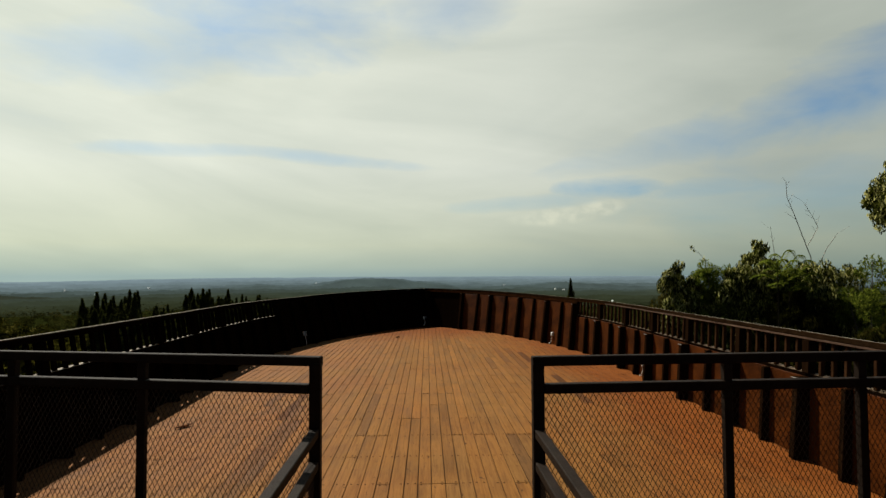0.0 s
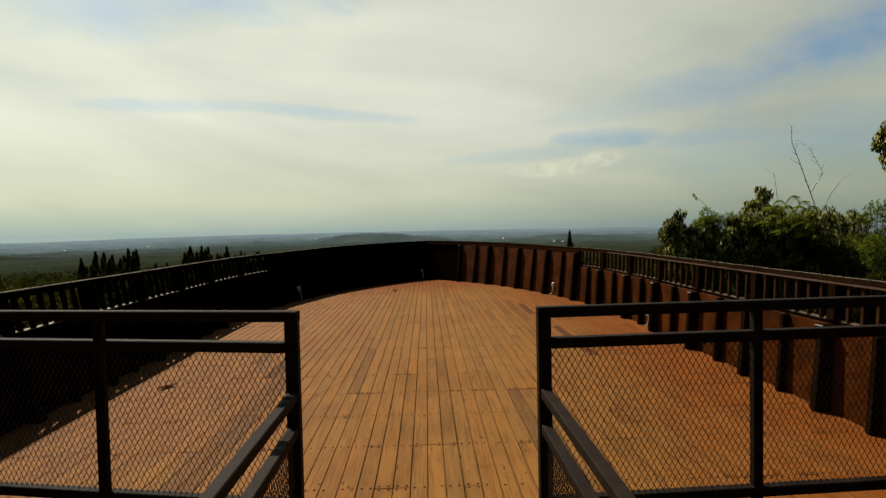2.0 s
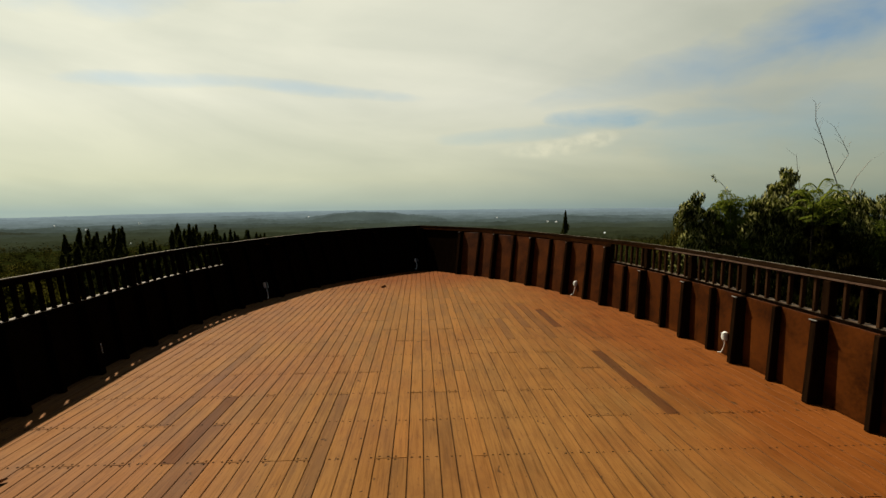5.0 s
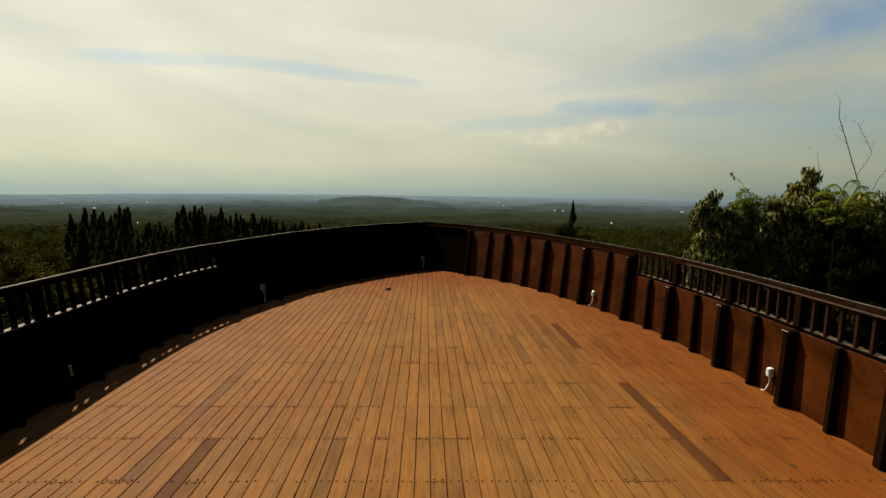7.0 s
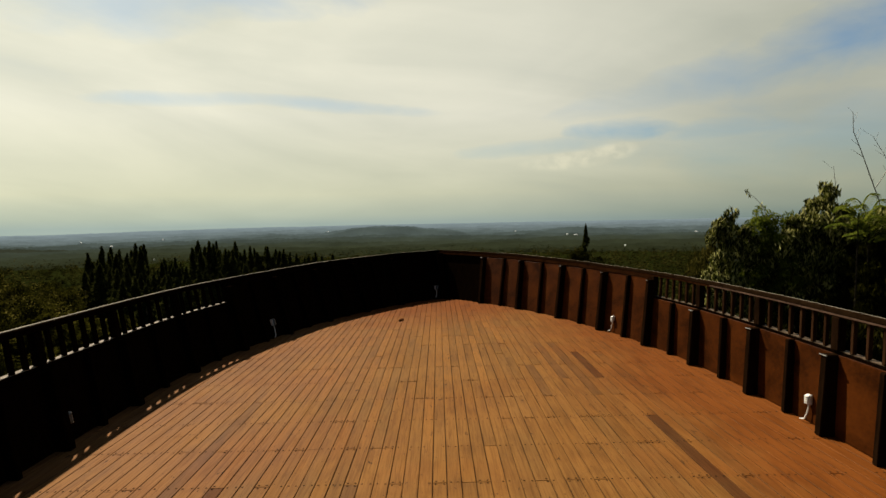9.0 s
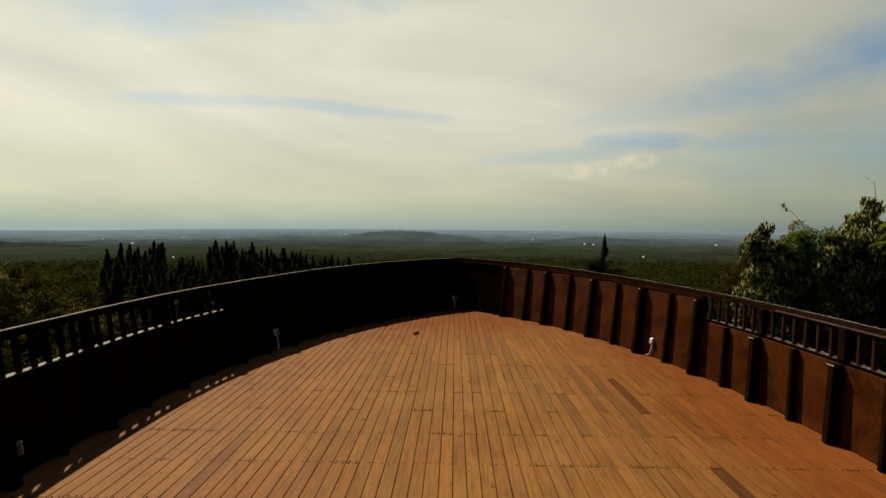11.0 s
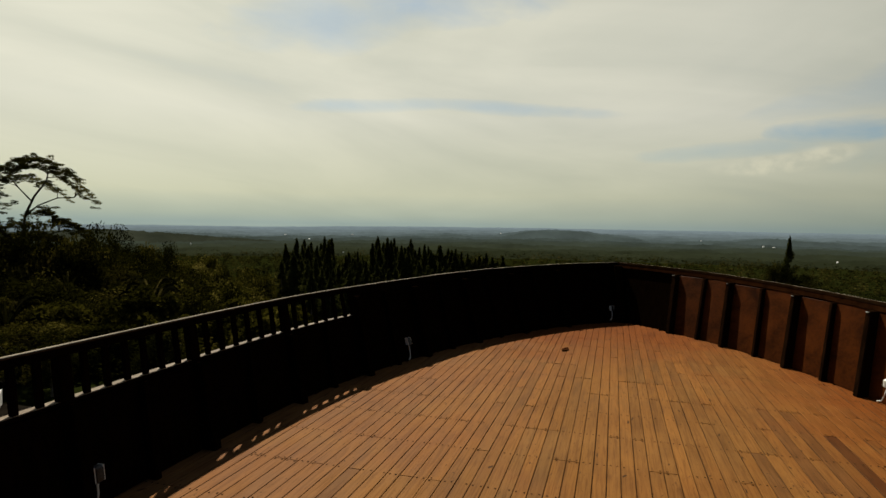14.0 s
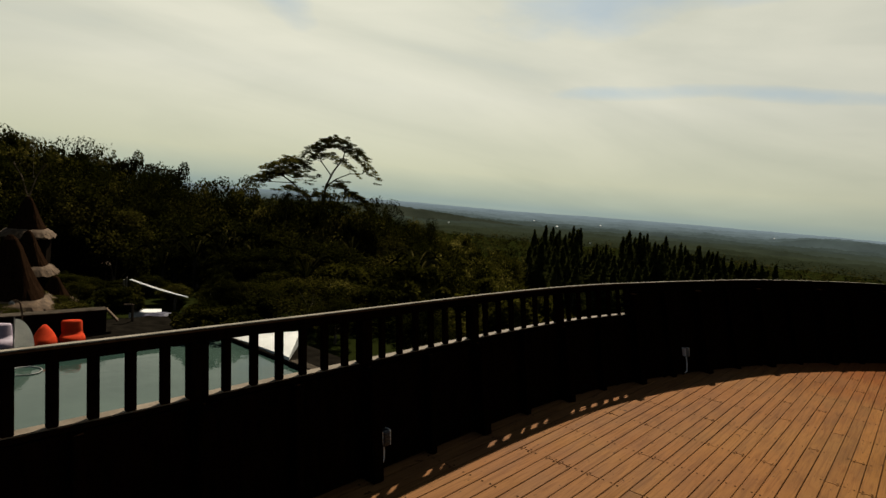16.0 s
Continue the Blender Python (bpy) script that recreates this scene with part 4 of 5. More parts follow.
for i in range(5):
    t = broad_tree(g, (0.0, 0.0, 0.0), 7.0, 2.3 + 0.25 * i, 2.3 + 0.2 * i, 46, (330, 260, 330, 200, 330)[i], (0.15, 0.18, 0.15, 0.24, 0.15)[i], (0.10, 0.11, 0.10, 0.12, 0.10)[i], GREEN if i in (1, 3) else BUSH, "dense dark-green tree on the wooded slope", group="trees on the slope", low=0.16, droop=0.1, up=2.2)
    kinds.append(t)
CREST = ([-15, 20, 30, 36, 40, 45, 52, 58, 64, 70, 75, 80, 95], [-9, -9, -6.5, -4.2, -2.1, -0.8, -0.5, -0.1, 1.45, 2.2, 2.8, 3.6, 5.0])
spots = []
for r, less, count, a0, a1 in ((92, 0.0, 30, 40, 100), (70, 1.0, 22, 38, 98), (52, 2.2, 22, 34, 96), (40, 3.6, 16, 28, 74), (31, 5.2, 12, 26, 62), (25, 7.0, 9, 24, 54), (62, 1.6, 12, 27, 50), (110, 0.6, 10, 26, 44)):
    for i in range(count):
        a = a0 + (a1 - a0) * (i + g.uniform(0.1, 0.9)) / count
        rr = r * g.uniform(0.92, 1.08)
        x, y = polar(a, rr)
        top = CENTRE.z + rr * math.tan(radians(float(np.interp(a, *CREST)) - less + g.uniform(-0.55, 0.25) * (40 / r) ** 0.3))
        spots.append((x, y, top, r))
for a, el in ((45.5, -1.3), (47.6, -0.9), (49.4, -0.7), (50.6, -0.9), (52.0, -0.6), (54.2, -0.4)):
    x, y = polar(a, 53)
    spots.append((x, y, CENTRE.z + 53 * math.tan(radians(el)), 53))
used = 0
for x, y, top, r in spots:
    z = land(x, y)
    if top - z < 2.0:
        z = top - 2.5
    s = (top - z) / 7.0
    wide = np.clip(s, 0.7, 1.3) * (1.25 if r > 60 else 1.0)
    m = pose(x, y, z, 0, 0, g.uniform(0, 360)) @ Matrix.Diagonal((wide, wide, s, 1))
    if used < len(kinds):
        kinds[used].matrix_world = m
    else:
        copy_thing(kinds[int(g.integers(0, len(kinds)))], pose(0, 0, 0)).matrix_basis = m
    used += 1


# olive crowns further down the slope
olive = [broad_tree(g, (0.0, 0.0, 0.0), 7.0, 2.6 + 0.3 * i, 2.5 + 0.3 * i, 44, 260, 0.17, 0.11, OLIVE, "olive-green round-crowned tree on the slope", group="olive trees on the slope", low=0.16, droop=0.1, up=2.0) for i in range(3)]
for i in range(46):
    a, r = 32.5 + 16 * (i + g.uniform(0.1, 0.9)) / 46, g.uniform(46, 98)
    x, y = polar(a, r)
    z = land(x, y)
    top = CENTRE.z + r * math.tan(radians(float(np.interp(r, [46, 70, 98], [-6.2, -4.4, -3.2])) + g.uniform(-0.8, 0.7)))
    s = max(top - z, 3.0) / 7.0
    wide = min(max(s, 0.7), 1.3) * g.uniform(0.85, 1.15)
    m = pose(x, y, z, 0, 0, g.uniform(0, 360)) @ Matrix.Diagonal((wide, wide, s, 1))
    if i < 3:
        olive[i].matrix_world = m
    else:
        copy_thing(olive[i % 3], pose(0, 0, 0)).matrix_basis = m


# paler bushes below the west rail
for i in range(16):
    a, r = 26 + 22 * (i + g.uniform(0.1, 0.9)) / 16, g.uniform(24, 40)
    x, y = polar(a, r)
    el = float(np.interp(a, [26, 32, 40, 48], [-8.5, -6.8, -6.0, -5.5])) + g.uniform(-1.2, 0.6)
    top = CENTRE.z + r * math.tan(radians(el))
    broad_tree(g, (x, y, land(x, y)), max(top, land(x, y) + 2.2), 1.6, 1.6, 36, 190, 0.24, 0.13, OLIVE, "olive-green bush on the slope below the rail", "bush", "pale bushes on the slope", 0.15, 0.1, 1.8)

def banana_plant(rng, label):
    """A clump of long arching leaves from one foot."""
    thing = empty("banana_plant", (0, 0, 0), label=label, category="plant", group="banana plants on the slope")
    bm = bmesh.new()
    bar(bm, (0, 0, -6.0), (0.05, 0, 1.5), 0.13, 0.08, 7)
    part("stem", bm, DARK_BARK, thing)
    for i in range(11):
        t, reach, rise = i * 2.4 + rng.uniform(-0.3, 0.3), rng.uniform(1.0, 1.6), rng.uniform(0.7, 1.5)
        bm = bmesh.new()
        rows = []
        for f in np.linspace(0, 1, 8):
            c = Vector((math.cos(t) * reach * f, math.sin(t) * reach * f, 1.4 + rise * math.sin(f * 2.2) * 0.9))
            w = 0.055 * math.sin(math.pi * min(0.08 + f * 0.9, 0.98)) ** 0.6
            s = Vector((-math.sin(t), math.cos(t), 0)) * w
            rows.append([bm.verts.new(c + s * k + Vector((0, 0, -0.10 * abs(k)))) for k in (-1, 0, 1)])
        for p, q in zip(rows, rows[1:]):
            for k in range(2):
                bm.faces.new((p[k], q[k], q[k + 1], p[k + 1]))
        part("leaf", bm, BANANA, thing)
    return thing


plants = [banana_plant(g, "banana plant with long arching leaves on the slope") for i in range(3)]
for i in range(34):
    a, r = g.uniform(40, 66), g.uniform(30, 40)
    el = float(np.interp(a, [40, 50, 68], [-8.0, -7.0, -6.0])) + g.uniform(-3.0, 2.6)
    x, y = polar(a, r)
    m = pose(x, y, max(CENTRE.z + r * math.tan(radians(el)) - 2.2, land(x, y)), 0, 0, g.uniform(0, 360))
    if i < 3:
        plants[i].matrix_world = m
    else:
        copy_thing(plants[i % 3], m)

# shrubs round the pool terrace
for i in range(36):
    x, y = (g.uniform(-21, -7.5), g.uniform(15.6, 19.0)) if i < 26 else (g.uniform(-24, -21.2), g.uniform(11, 17))
    if 61 < math.degrees(math.atan2(-0.66 - x, y - 5.64)) < 80 or -20 < x < -12 and y < 18.6:
        continue
    s = g.uniform(0.22, 0.34)
    copy_thing(kinds[i % 5], pose(0, 0, 0)).matrix_basis = pose(x, y, land(x, y), 0, 0, g.uniform(0, 360)) @ Matrix.Diagonal((s * 1.3, s * 1.3, s, 1))


# low bushes behind the pool terrace, thick enough to hide the soil
for i in range(70):
    a, far = g.uniform(58, 80), g.uniform(20.6, 34)
    if 63 < a < 69.5 and far < 27:
        continue
    x, y = -0.66 - far * math.sin(radians(a)), 5.64 + far * math.cos(radians(a))
    s = g.uniform(0.09, 0.15) + 0.004 * max(far - 27, 0)
    copy_thing(kinds[i % 5], pose(0, 0, 0)).matrix_basis = pose(x, y, land(x, y) - 0.1, 0, 0, g.uniform(0, 360)) @ Matrix.Diagonal((s * 2.0, s * 2.0, s, 1))


# leafy bushes on the edge of the terrace
low = [broad_tree(g, (0.0, 0.0, 0.0), 1.0, 0.55, 0.55, 22, 90, 0.12, 0.05, GREEN, "low dark-green bush at the edge of the pool terrace", "bush", "bushes by the terrace", 0.1, 0.1, 1.5) for i in range(3)]
for i in range(34):
    a, far = (g.uniform(55, 62.5), g.uniform(18.9, 21)) if i < 24 else (g.uniform(66.8, 69), g.uniform(22, 24))
    x, y = -0.66 - far * math.sin(radians(a)), 5.64 + far * math.cos(radians(a))
    s = g.uniform(0.45, 0.85)
    m = pose(x, y, max(-3.02 if y < 16.2 and x < -8 else -3.5, land(x, y)), 0, 0, g.uniform(0, 360)) @ Matrix.Diagonal((s * 1.5, s * 1.5, s, 1))
    if i < 3:
        low[i].matrix_world = m
    else:
        copy_thing(low[i % 3], pose(0, 0, 0)).matrix_basis = m


# the umbrella-shaped tree on the ridge
def umbrella_tree(a, r):
    x, y = polar(a, r)
    foot = np.array([x, y, land(x, y)])
    out = np.array([-math.cos(radians(a)), -math.sin(radians(a)), 0.0])  # towards the left of the view
    eye = CENTRE.z
    thing = empty("umbrella_tree", tuple(foot), label="tall spreading tree with flat feathery layers of leaves", category="tree")
    rng = np.random.default_rng(3)
    spot = lambda da, el: np.array([x, y, eye + r * math.tan(radians(el))]) - out * math.tan(radians(da)) * r - foot
    depth = np.array([out[1], -out[0], 0])
    # layers of the crown: middle, half breadth and height in degrees, how far the ends drop and lean, number of sprays
    layers = [(1.1, 3.3, 4.75, 2.1, -0.65, 11), (1.1, 2.9, 4.20, 1.8, -0.60, 8), (0.6, 2.0, 3.25, 0.9, -0.40, 5), (-4.0, 2.6, 2.35, 1.4, 0.80, 10), (-4.0, 2.2, 1.85, 1.1, 0.70, 7), (-3.8, 1.7, 1.35, 0.7, 0.30, 6), (-2.7, 1.1, 0.0, 0.4, -0.3, 4),
              (-0.5, 0.9, -0.45, 0.3, 0.0, 3), (1.6, 0.9, 0.55, 0.4, -0.3, 4), (3.2, 1.5, -0.50, 0.5, -0.65, 6), (1.0, 1.6, -1.3, 0.3, -0.2, 5)]
    bm = bmesh.new()
    fork, upper = spot(-0.4, -2.2), spot(0.0, 0.3)
    bar(bm, (0, 0, 0), fork, 0.22, 0.17, 8)

    def limb(points, r0, r1):
        for k in range(len(points) - 1):
            n0, n1 = k / (len(points) - 1), (k + 1) / (len(points) - 1)
            bar(bm, points[k], points[k + 1], r0 + (r1 - r0) * n0, r0 + (r1 - r0) * n1, 6)
        return [points[k] + (points[k + 1] - points[k]) * q for k in range(1, len(points) - 1) for q in (0.0, 0.5, 1.0)]

    joints = limb([fork, spot(-0.15, -1.0), upper, spot(0.6, 1.8), spot(1.4, 3.0), spot(1.5, 3.6)], 0.16, 0.05)
    joints += limb([fork, spot(-1.6, -0.9), spot(-3.0, 0.4), spot(-4.0, 1.0), spot(-5.0, 1.4)], 0.13, 0.05)
    joints += limb([upper, spot(0.9, 1.1), spot(2.1, 1.7), spot(3.3, 1.8)], 0.08, 0.035)
    joints += limb([spot(0.4, 1.4), spot(-0.4, 2.4), spot(-1.0, 3.3)], 0.07, 0.035)
    joints += limb([fork, spot(0.8, -1.5), spot(2.2, -1.0), spot(3.2, -0.9)], 0.08, 0.035)
    centres, radii = [], []
    for mid_da, half, top, drop, lean, count in layers:
        for i in range(count):
            u = -1 + 2 * (i + 0.5) / count + rng.uniform(-0.06, 0.06)
            da, el = mid_da + u * half, top - drop * u * u + lean * u + rng.uniform(-0.20, 0.16)
            slope = -(lean - 2 * drop * u) / half
            c = spot(da, el) + depth * rng.uniform(-1.8, 1.8)
            near = min(joints, key=lambda q: np.linalg.norm(q - c) + 1.5 * max(q[2] - c[2] + 0.3, 0))
            mid = (near + c) / 2 + rng.normal(size=3) * 0.10 - np.array([0, 0, 0.12])
            bar(bm, near, mid, 0.045, 0.034, 5), bar(bm, mid, c - np.array([0, 0, 0.10]), 0.034, 0.016, 5)
            joints.append(mid)
            for k in range(19):
                aside = float(np.clip(rng.normal() * 0.66, -1.1, 1.1))
                off = out * aside + depth * rng.uniform(-1, 1) * 1.2
                centres.append(c + off + np.array([0, 0, slope * aside - abs(rng.normal()) * 0.22 + 0.08]))
                q = rng.uniform(0.20, 0.40)
                radii.append((q, q, 0.10))
                if k % 4 == 0:
                    bar(bm, c - np.array([0, 0, 0.12]), centres[-1] - np.array([0, 0, 0.05]), 0.018, 0.008, 4)
    part("trunk", bm, DARK_BARK, thing)
    v, f = leaf_faces(rng, centres, radii, 46, 0.17, 0.055, 0.0, 0.85)
    ob = new("crown", fast_mesh("crown", v, f, OLIVE))
    ob.parent = thing


umbrella_tree(50.7, 60.0)


# ---- dark conifers in a row on the plain's edge ----
def conifer(rng, h, w, label, group):
    thing = empty("conifer", (0, 0, 0), label=label, category="tree", group=group)
    bm = bmesh.new()
    bar(bm, (0, 0, 0), (0, 0, h * 0.97), 0.16, 0.03, 6)
    part("trunk", bm, BARK, thing)
    centres, radii = [], []
    for i in range(90):
        f = (i / 90) ** 1.15
        reach = w * (1 - f) ** 1.0 * rng.uniform(0.5, 1.15) + 0.03
        t = rng.uniform(0, 2 * math.pi)
        centres.append((reach * 0.6 * math.cos(t), reach * 0.6 * math.sin(t), h * (0.03 + 0.96 * f)))
        radii.append((reach * 0.55, reach * 0.55, h * 0.04))
    v, f = leaf_faces(rng, centres, radii, 70, 0.40, 0.15, -0.5, 0.2)
    ob = new("crown", fast_mesh("crown", v, f, NEEDLE))
    ob.parent = thing
    return thing


firs = [conifer(g, 11.0, w, "dark pointed conifer in a grove on the slope below", "dark conifer grove") for w in (3.7, 4.5, 3.1)]
used = 0
for a0, a1, el0, el1, count, r0 in ((31.0, 26.4, -2.0, -1.8, 19, 118), (26.0, 23.4, -3.1, -2.8, 9, 128), (22.8, 18.6, -1.6, -1.8, 21, 112), (18.6, 14.0, -2.0, -2.4, 20, 120), (14.0, 10.0, -2.7, -3.4, 15, 128), (31.4, 11.0, -3.4, -4.0, 44, 106), (30.8, 12.0, -4.4, -4.8, 26, 98)):
    for i in range(count):
        f = (i + g.uniform(0.1, 0.9)) / count
        a, r = a0 + (a1 - a0) * f, r0 * g.uniform(0.95, 1.06)
        top = CENTRE.z + r * math.tan(radians(el0 + (el1 - el0) * f + g.uniform(-1.0, 0.42)))
        x, y = polar(a, r)
        z = land(x, y)
        s = max(top - z, 4) / 11.0
        m = pose(x, y, z, 0, 0, g.uniform(0, 360)) @ Matrix.Diagonal((min(s, 1.4), min(s, 1.4), s, 1))
        if used < 3:
            firs[used].matrix_world = m
        else:
            copy_thing(firs[int(g.integers(0, 3))], pose(0, 0, 0)).matrix_basis = m
        used += 1
x, y = polar(-14.3, 150)
z = land(x, y)
copy_thing(firs[1], pose(0, 0, 0)).matrix_basis = pose(x, y, z) @ Matrix.Diagonal((1.15, 1.15, (CENTRE.z + 150 * math.tan(radians(-0.6)) - z) / 11.0, 1))
for da, el, wide in ((0.9, -2.3, 1.0), (0.3, -2.7, 1.1), (-1.1, -3.2, 1.2)):
    x, y = polar(-14.3 + da, 148)
    z = land(x, y)
    copy_thing(kinds[1], pose(0, 0, 0)).matrix_basis = pose(x, y, z) @ Matrix.Diagonal((wide, wide, (CENTRE.z + 148 * math.tan(radians(el)) - z) / 7.0, 1))

# ---- far woods on the plain: uncountable ----
N = 9000
aa = g.uniform(-50, 64, N)
rr = 95 * (880 / 95) ** (g.uniform(0, 1, N) ** 0.9)
px = np.array([polar(a, r) for a, r in zip(aa, rr)])
zz = np.array([land(x, y) for x, y in px])
h = 3.5 + 12.0 * g.uniform(0, 1, N) ** 3
keep = ~((aa > 9) & (aa < 34) & (rr < 130)) & ~((aa > 30) & (rr < 130)) & ~((aa < -18) & (rr < 110))
batches = [(95, 220, 90, 0.75, 0.5), (220, 420, 54, 1.2, 0.8), (420, 900, 34, 2.0, 1.3)]
vs, fs, seen = [], [], 0
for r0, r1, many, long, wide in batches:
    pick = keep & (rr >= r0) & (rr < r1)
    centres = np.column_stack([px, zz + h * 0.5])[pick]
    radii = np.column_stack([h * 0.55, h * 0.55, h * 0.48])[pick]
    v, f = leaf_faces(g, centres, radii, many, long, wide, 0.0, 0.8, 3.0)
    vs.append(v), fs.append(f + seen)
    seen += len(v)
v, f = np.concatenate(vs), np.concatenate(fs)
tagged(new("far_woods", fast_mesh("far_woods", v, f, WOODS)), "unbroken green woods on the plain below", "woods", kind="stuff")

# ---- pale houses far off among the trees ----
def house(a, el, w):
    """A house whose roof shows over the woods at azimuth a and elevation el."""
    layer = min(LAYERS[6:], key=lambda q: abs(q[1] - el))
    r, el = layer[0] + 6, max(crest(a, *layer), crest(a + 0.1, *layer), crest(a - 0.1, *layer)) + 0.07
    x, y = polar(a, r)
    z, top = land(x, y), CENTRE.z + r * math.tan(radians(el))
    w, d, h = w * r / 3400, 3.0, top - z
    thing = empty("house", (x, y, z), label="small pale house far off among the trees", category="house", group="far houses")
    bm = bmesh.new()
    box(bm, (-w / 2, -d / 2, -1), (w / 2, d / 2, h))
    part("wall", bm, WHITE, thing)
    bm = bmesh.new()
    e = r * 0.0007
    hexa(bm, [(-w * 0.55, -d * 0.6, h), (w * 0.55, -d * 0.6, h), (w * 0.55, d * 0.6, h), (-w * 0.55, d * 0.6, h), (-w * 0.5, -0.1, h + e), (w * 0.5, -0.1, h + e), (w * 0.5, 0.1, h + e), (-w * 0.5, 0.1, h + e)])
    part("roof", bm, WHITE, thing)


for a, el, w in ((31.2, -1.15, 9), (29.0, -1.5, 12), (25.0, -1.0, 12), (10.6, -1.05, 9), (-7.5, -1.2, 9), (-13.2, -1.4, 14), (-12.4, -1.55, 8), (-17.7, -2.95, 6), (-23.8, -1.5, 14), (39.4, -2.0, 6), (25.8, -3.5, 5)):
    house(a, el, w)


# ---- the pool terrace below the west side ----
POOL_Z = -3.12
bm = bmesh.new()
box(bm, (-17.0, 3.0, POOL_Z - 0.10), (-8.0, 15.3, POOL_Z))
finish("water", bm, WATER, None, "still turquoise pool water with small ripples", "water", kind="structure")
terrace = empty("terrace", (0, 0, 0), label="dark stone pool terrace", category="terrace", kind="structure")
for lo, hi in (((-20.6, -1, -3.6), (-17.0, 16.8, -3.02)), ((-8.0, -1, -3.6), (-6.5, 16.8, -3.02)), ((-17.0, -1, -3.6), (-8.0, 3.0, -3.02)), ((-17.0, 15.3, -3.6), (-8.0, 16.8, -3.02))):
    bm = bmesh.new()
    box(bm, lo, hi, 0.02)
    part("paving", bm, STONE, terrace)
for lo, hi in (((-17.3, 2.7, -3.02), (-17.0, 15.3, -2.98)), ((-8.0, 2.7, -3.02), (-7.7, 15.3, -2.98)), ((-17.0, 2.7, -3.02), (-8.0, 3.0, -2.98)), ((-13.7, 15.3, -3.02), (-7.7, 15.6, -2.98))):
    bm = bmesh.new()
    box(bm, lo, hi, 0.012)
    part("coping", bm, COPING, terrace, "stone coping")


def place_at(a, el, z):
    """Where the line at azimuth a and elevation el from the walk's end meets the height z."""
    r = (1.72 - z) / math.tan(radians(-el))
    return -0.66 - r * math.sin(radians(a)), 5.64 + r * math.cos(radians(a))


def spot(a, r, el):
    """The place at azimuth a, elevation el and r metres from the walk's end."""
    return Vector((-0.66 - r * math.sin(radians(a)), 5.64 + r * math.cos(radians(a)), 1.72 + r * math.tan(radians(el))))


def lathe(rings, steps=18):
    """Rings of (height, radius, depth, set back) into a closed skin."""
    bm = bmesh.new()
    rows = []
    for z, rx, ry, back in rings:
        rows.append([bm.verts.new((math.cos(t) * rx * (1 + 0.05 * math.sin(3 * t + z * 9)), math.sin(t) * ry + back, z)) for t in (2 * math.pi * i / steps for i in range(steps))])
    for p, q in zip(rows, rows[1:]):
        for i in range(steps):
            j = (i + 1) % steps
            bm.faces.new((p[i], p[j], q[j], q[i]))
    bm.faces.new(rows[0][::-1]), bm.faces.new(rows[-1])
    return bm


SLUMPED = ((0.0, 0.26, 0.28, 0), (0.05, 0.31, 0.31, 0), (0.14, 0.30, 0.32, 0.01), (0.22, 0.26, 0.26, 0.05), (0.33, 0.21, 0.20, 0.10), (0.44, 0.13, 0.13, 0.15), (0.53, 0.05, 0.06, 0.17))
UPRIGHT = ((0.0, 0.27, 0.30, 0), (0.05, 0.31, 0.32, 0), (0.17, 0.31, 0.32, 0.0), (0.24, 0.27, 0.24, 0.06), (0.27, 0.245, 0.15, 0.14), (0.33, 0.25, 0.13, 0.17), (0.55, 0.25, 0.11, 0.20), (0.60, 0.21, 0.07, 0.21))


def bean_bag(a, el, shape, mat, label):
    x, y = place_at(a, el, -3.02)
    ob = finish("bean_bag_chair", lathe(shape), mat, None, label, "chair", "bean bags by the pool", smooth=True)
    ob.matrix_world = pose(x, y, -3.018, 0, 0, a)


bean_bag(73.5, -14.5, SLUMPED, ORANGE, "slumped pointed orange bean bag chair beside the pool")
bean_bag(71.6, -14.4, UPRIGHT, ORANGE, "upright orange bean bag chair beside the pool")
bean_bag(76.4, -14.5, UPRIGHT, MAUVE, "pale mauve bean bag chair beside the pool")


def boundary_wall():
    thing = empty("garden_wall", (0, 0, 0), label="low dark garden wall behind the bean bags", category="wall")
    p, q, e = spot(84, 19.8, -12.2), spot(69.2, 19.8, -11.6), spot(68.3, 19.8, -12.6)
    bm = bmesh.new()
    n2 = Vector((q.y - p.y, p.x - q.x, 0)).normalized() * 0.15
    hexa(bm, [Vector((v.x, v.y, -3.9)) for v in (p - n2, q - n2, q + n2, p + n2)] + [v - Vector((0, 0, 0.02)) for v in (p - n2, q - n2, q + n2, p + n2)])
    bmesh.ops.recalc_face_normals(bm, faces=bm.faces)
    part("wall", bm, DARKWALL, thing)
    bm = bmesh.new()
    post_bar(bm, (p.x, p.y, p.z), q, 0.42, 0.035)
    part("cap", bm, COPING, thing, "pale weathered cap")
    bm = bmesh.new()
    post_bar(bm, q, e, 0.30, 0.05)
    part("slanted_end", bm, EAVE, thing, "pale slanted end of the wall")


boundary_wall()


def squarish(t, half, k=4.0):
    """A point of a rounded square at angle t."""
    c, q = math.cos(t), math.sin(t)
    r = half / (abs(c) ** k + abs(q) ** k) ** (1 / k)
    return r * c, r * q


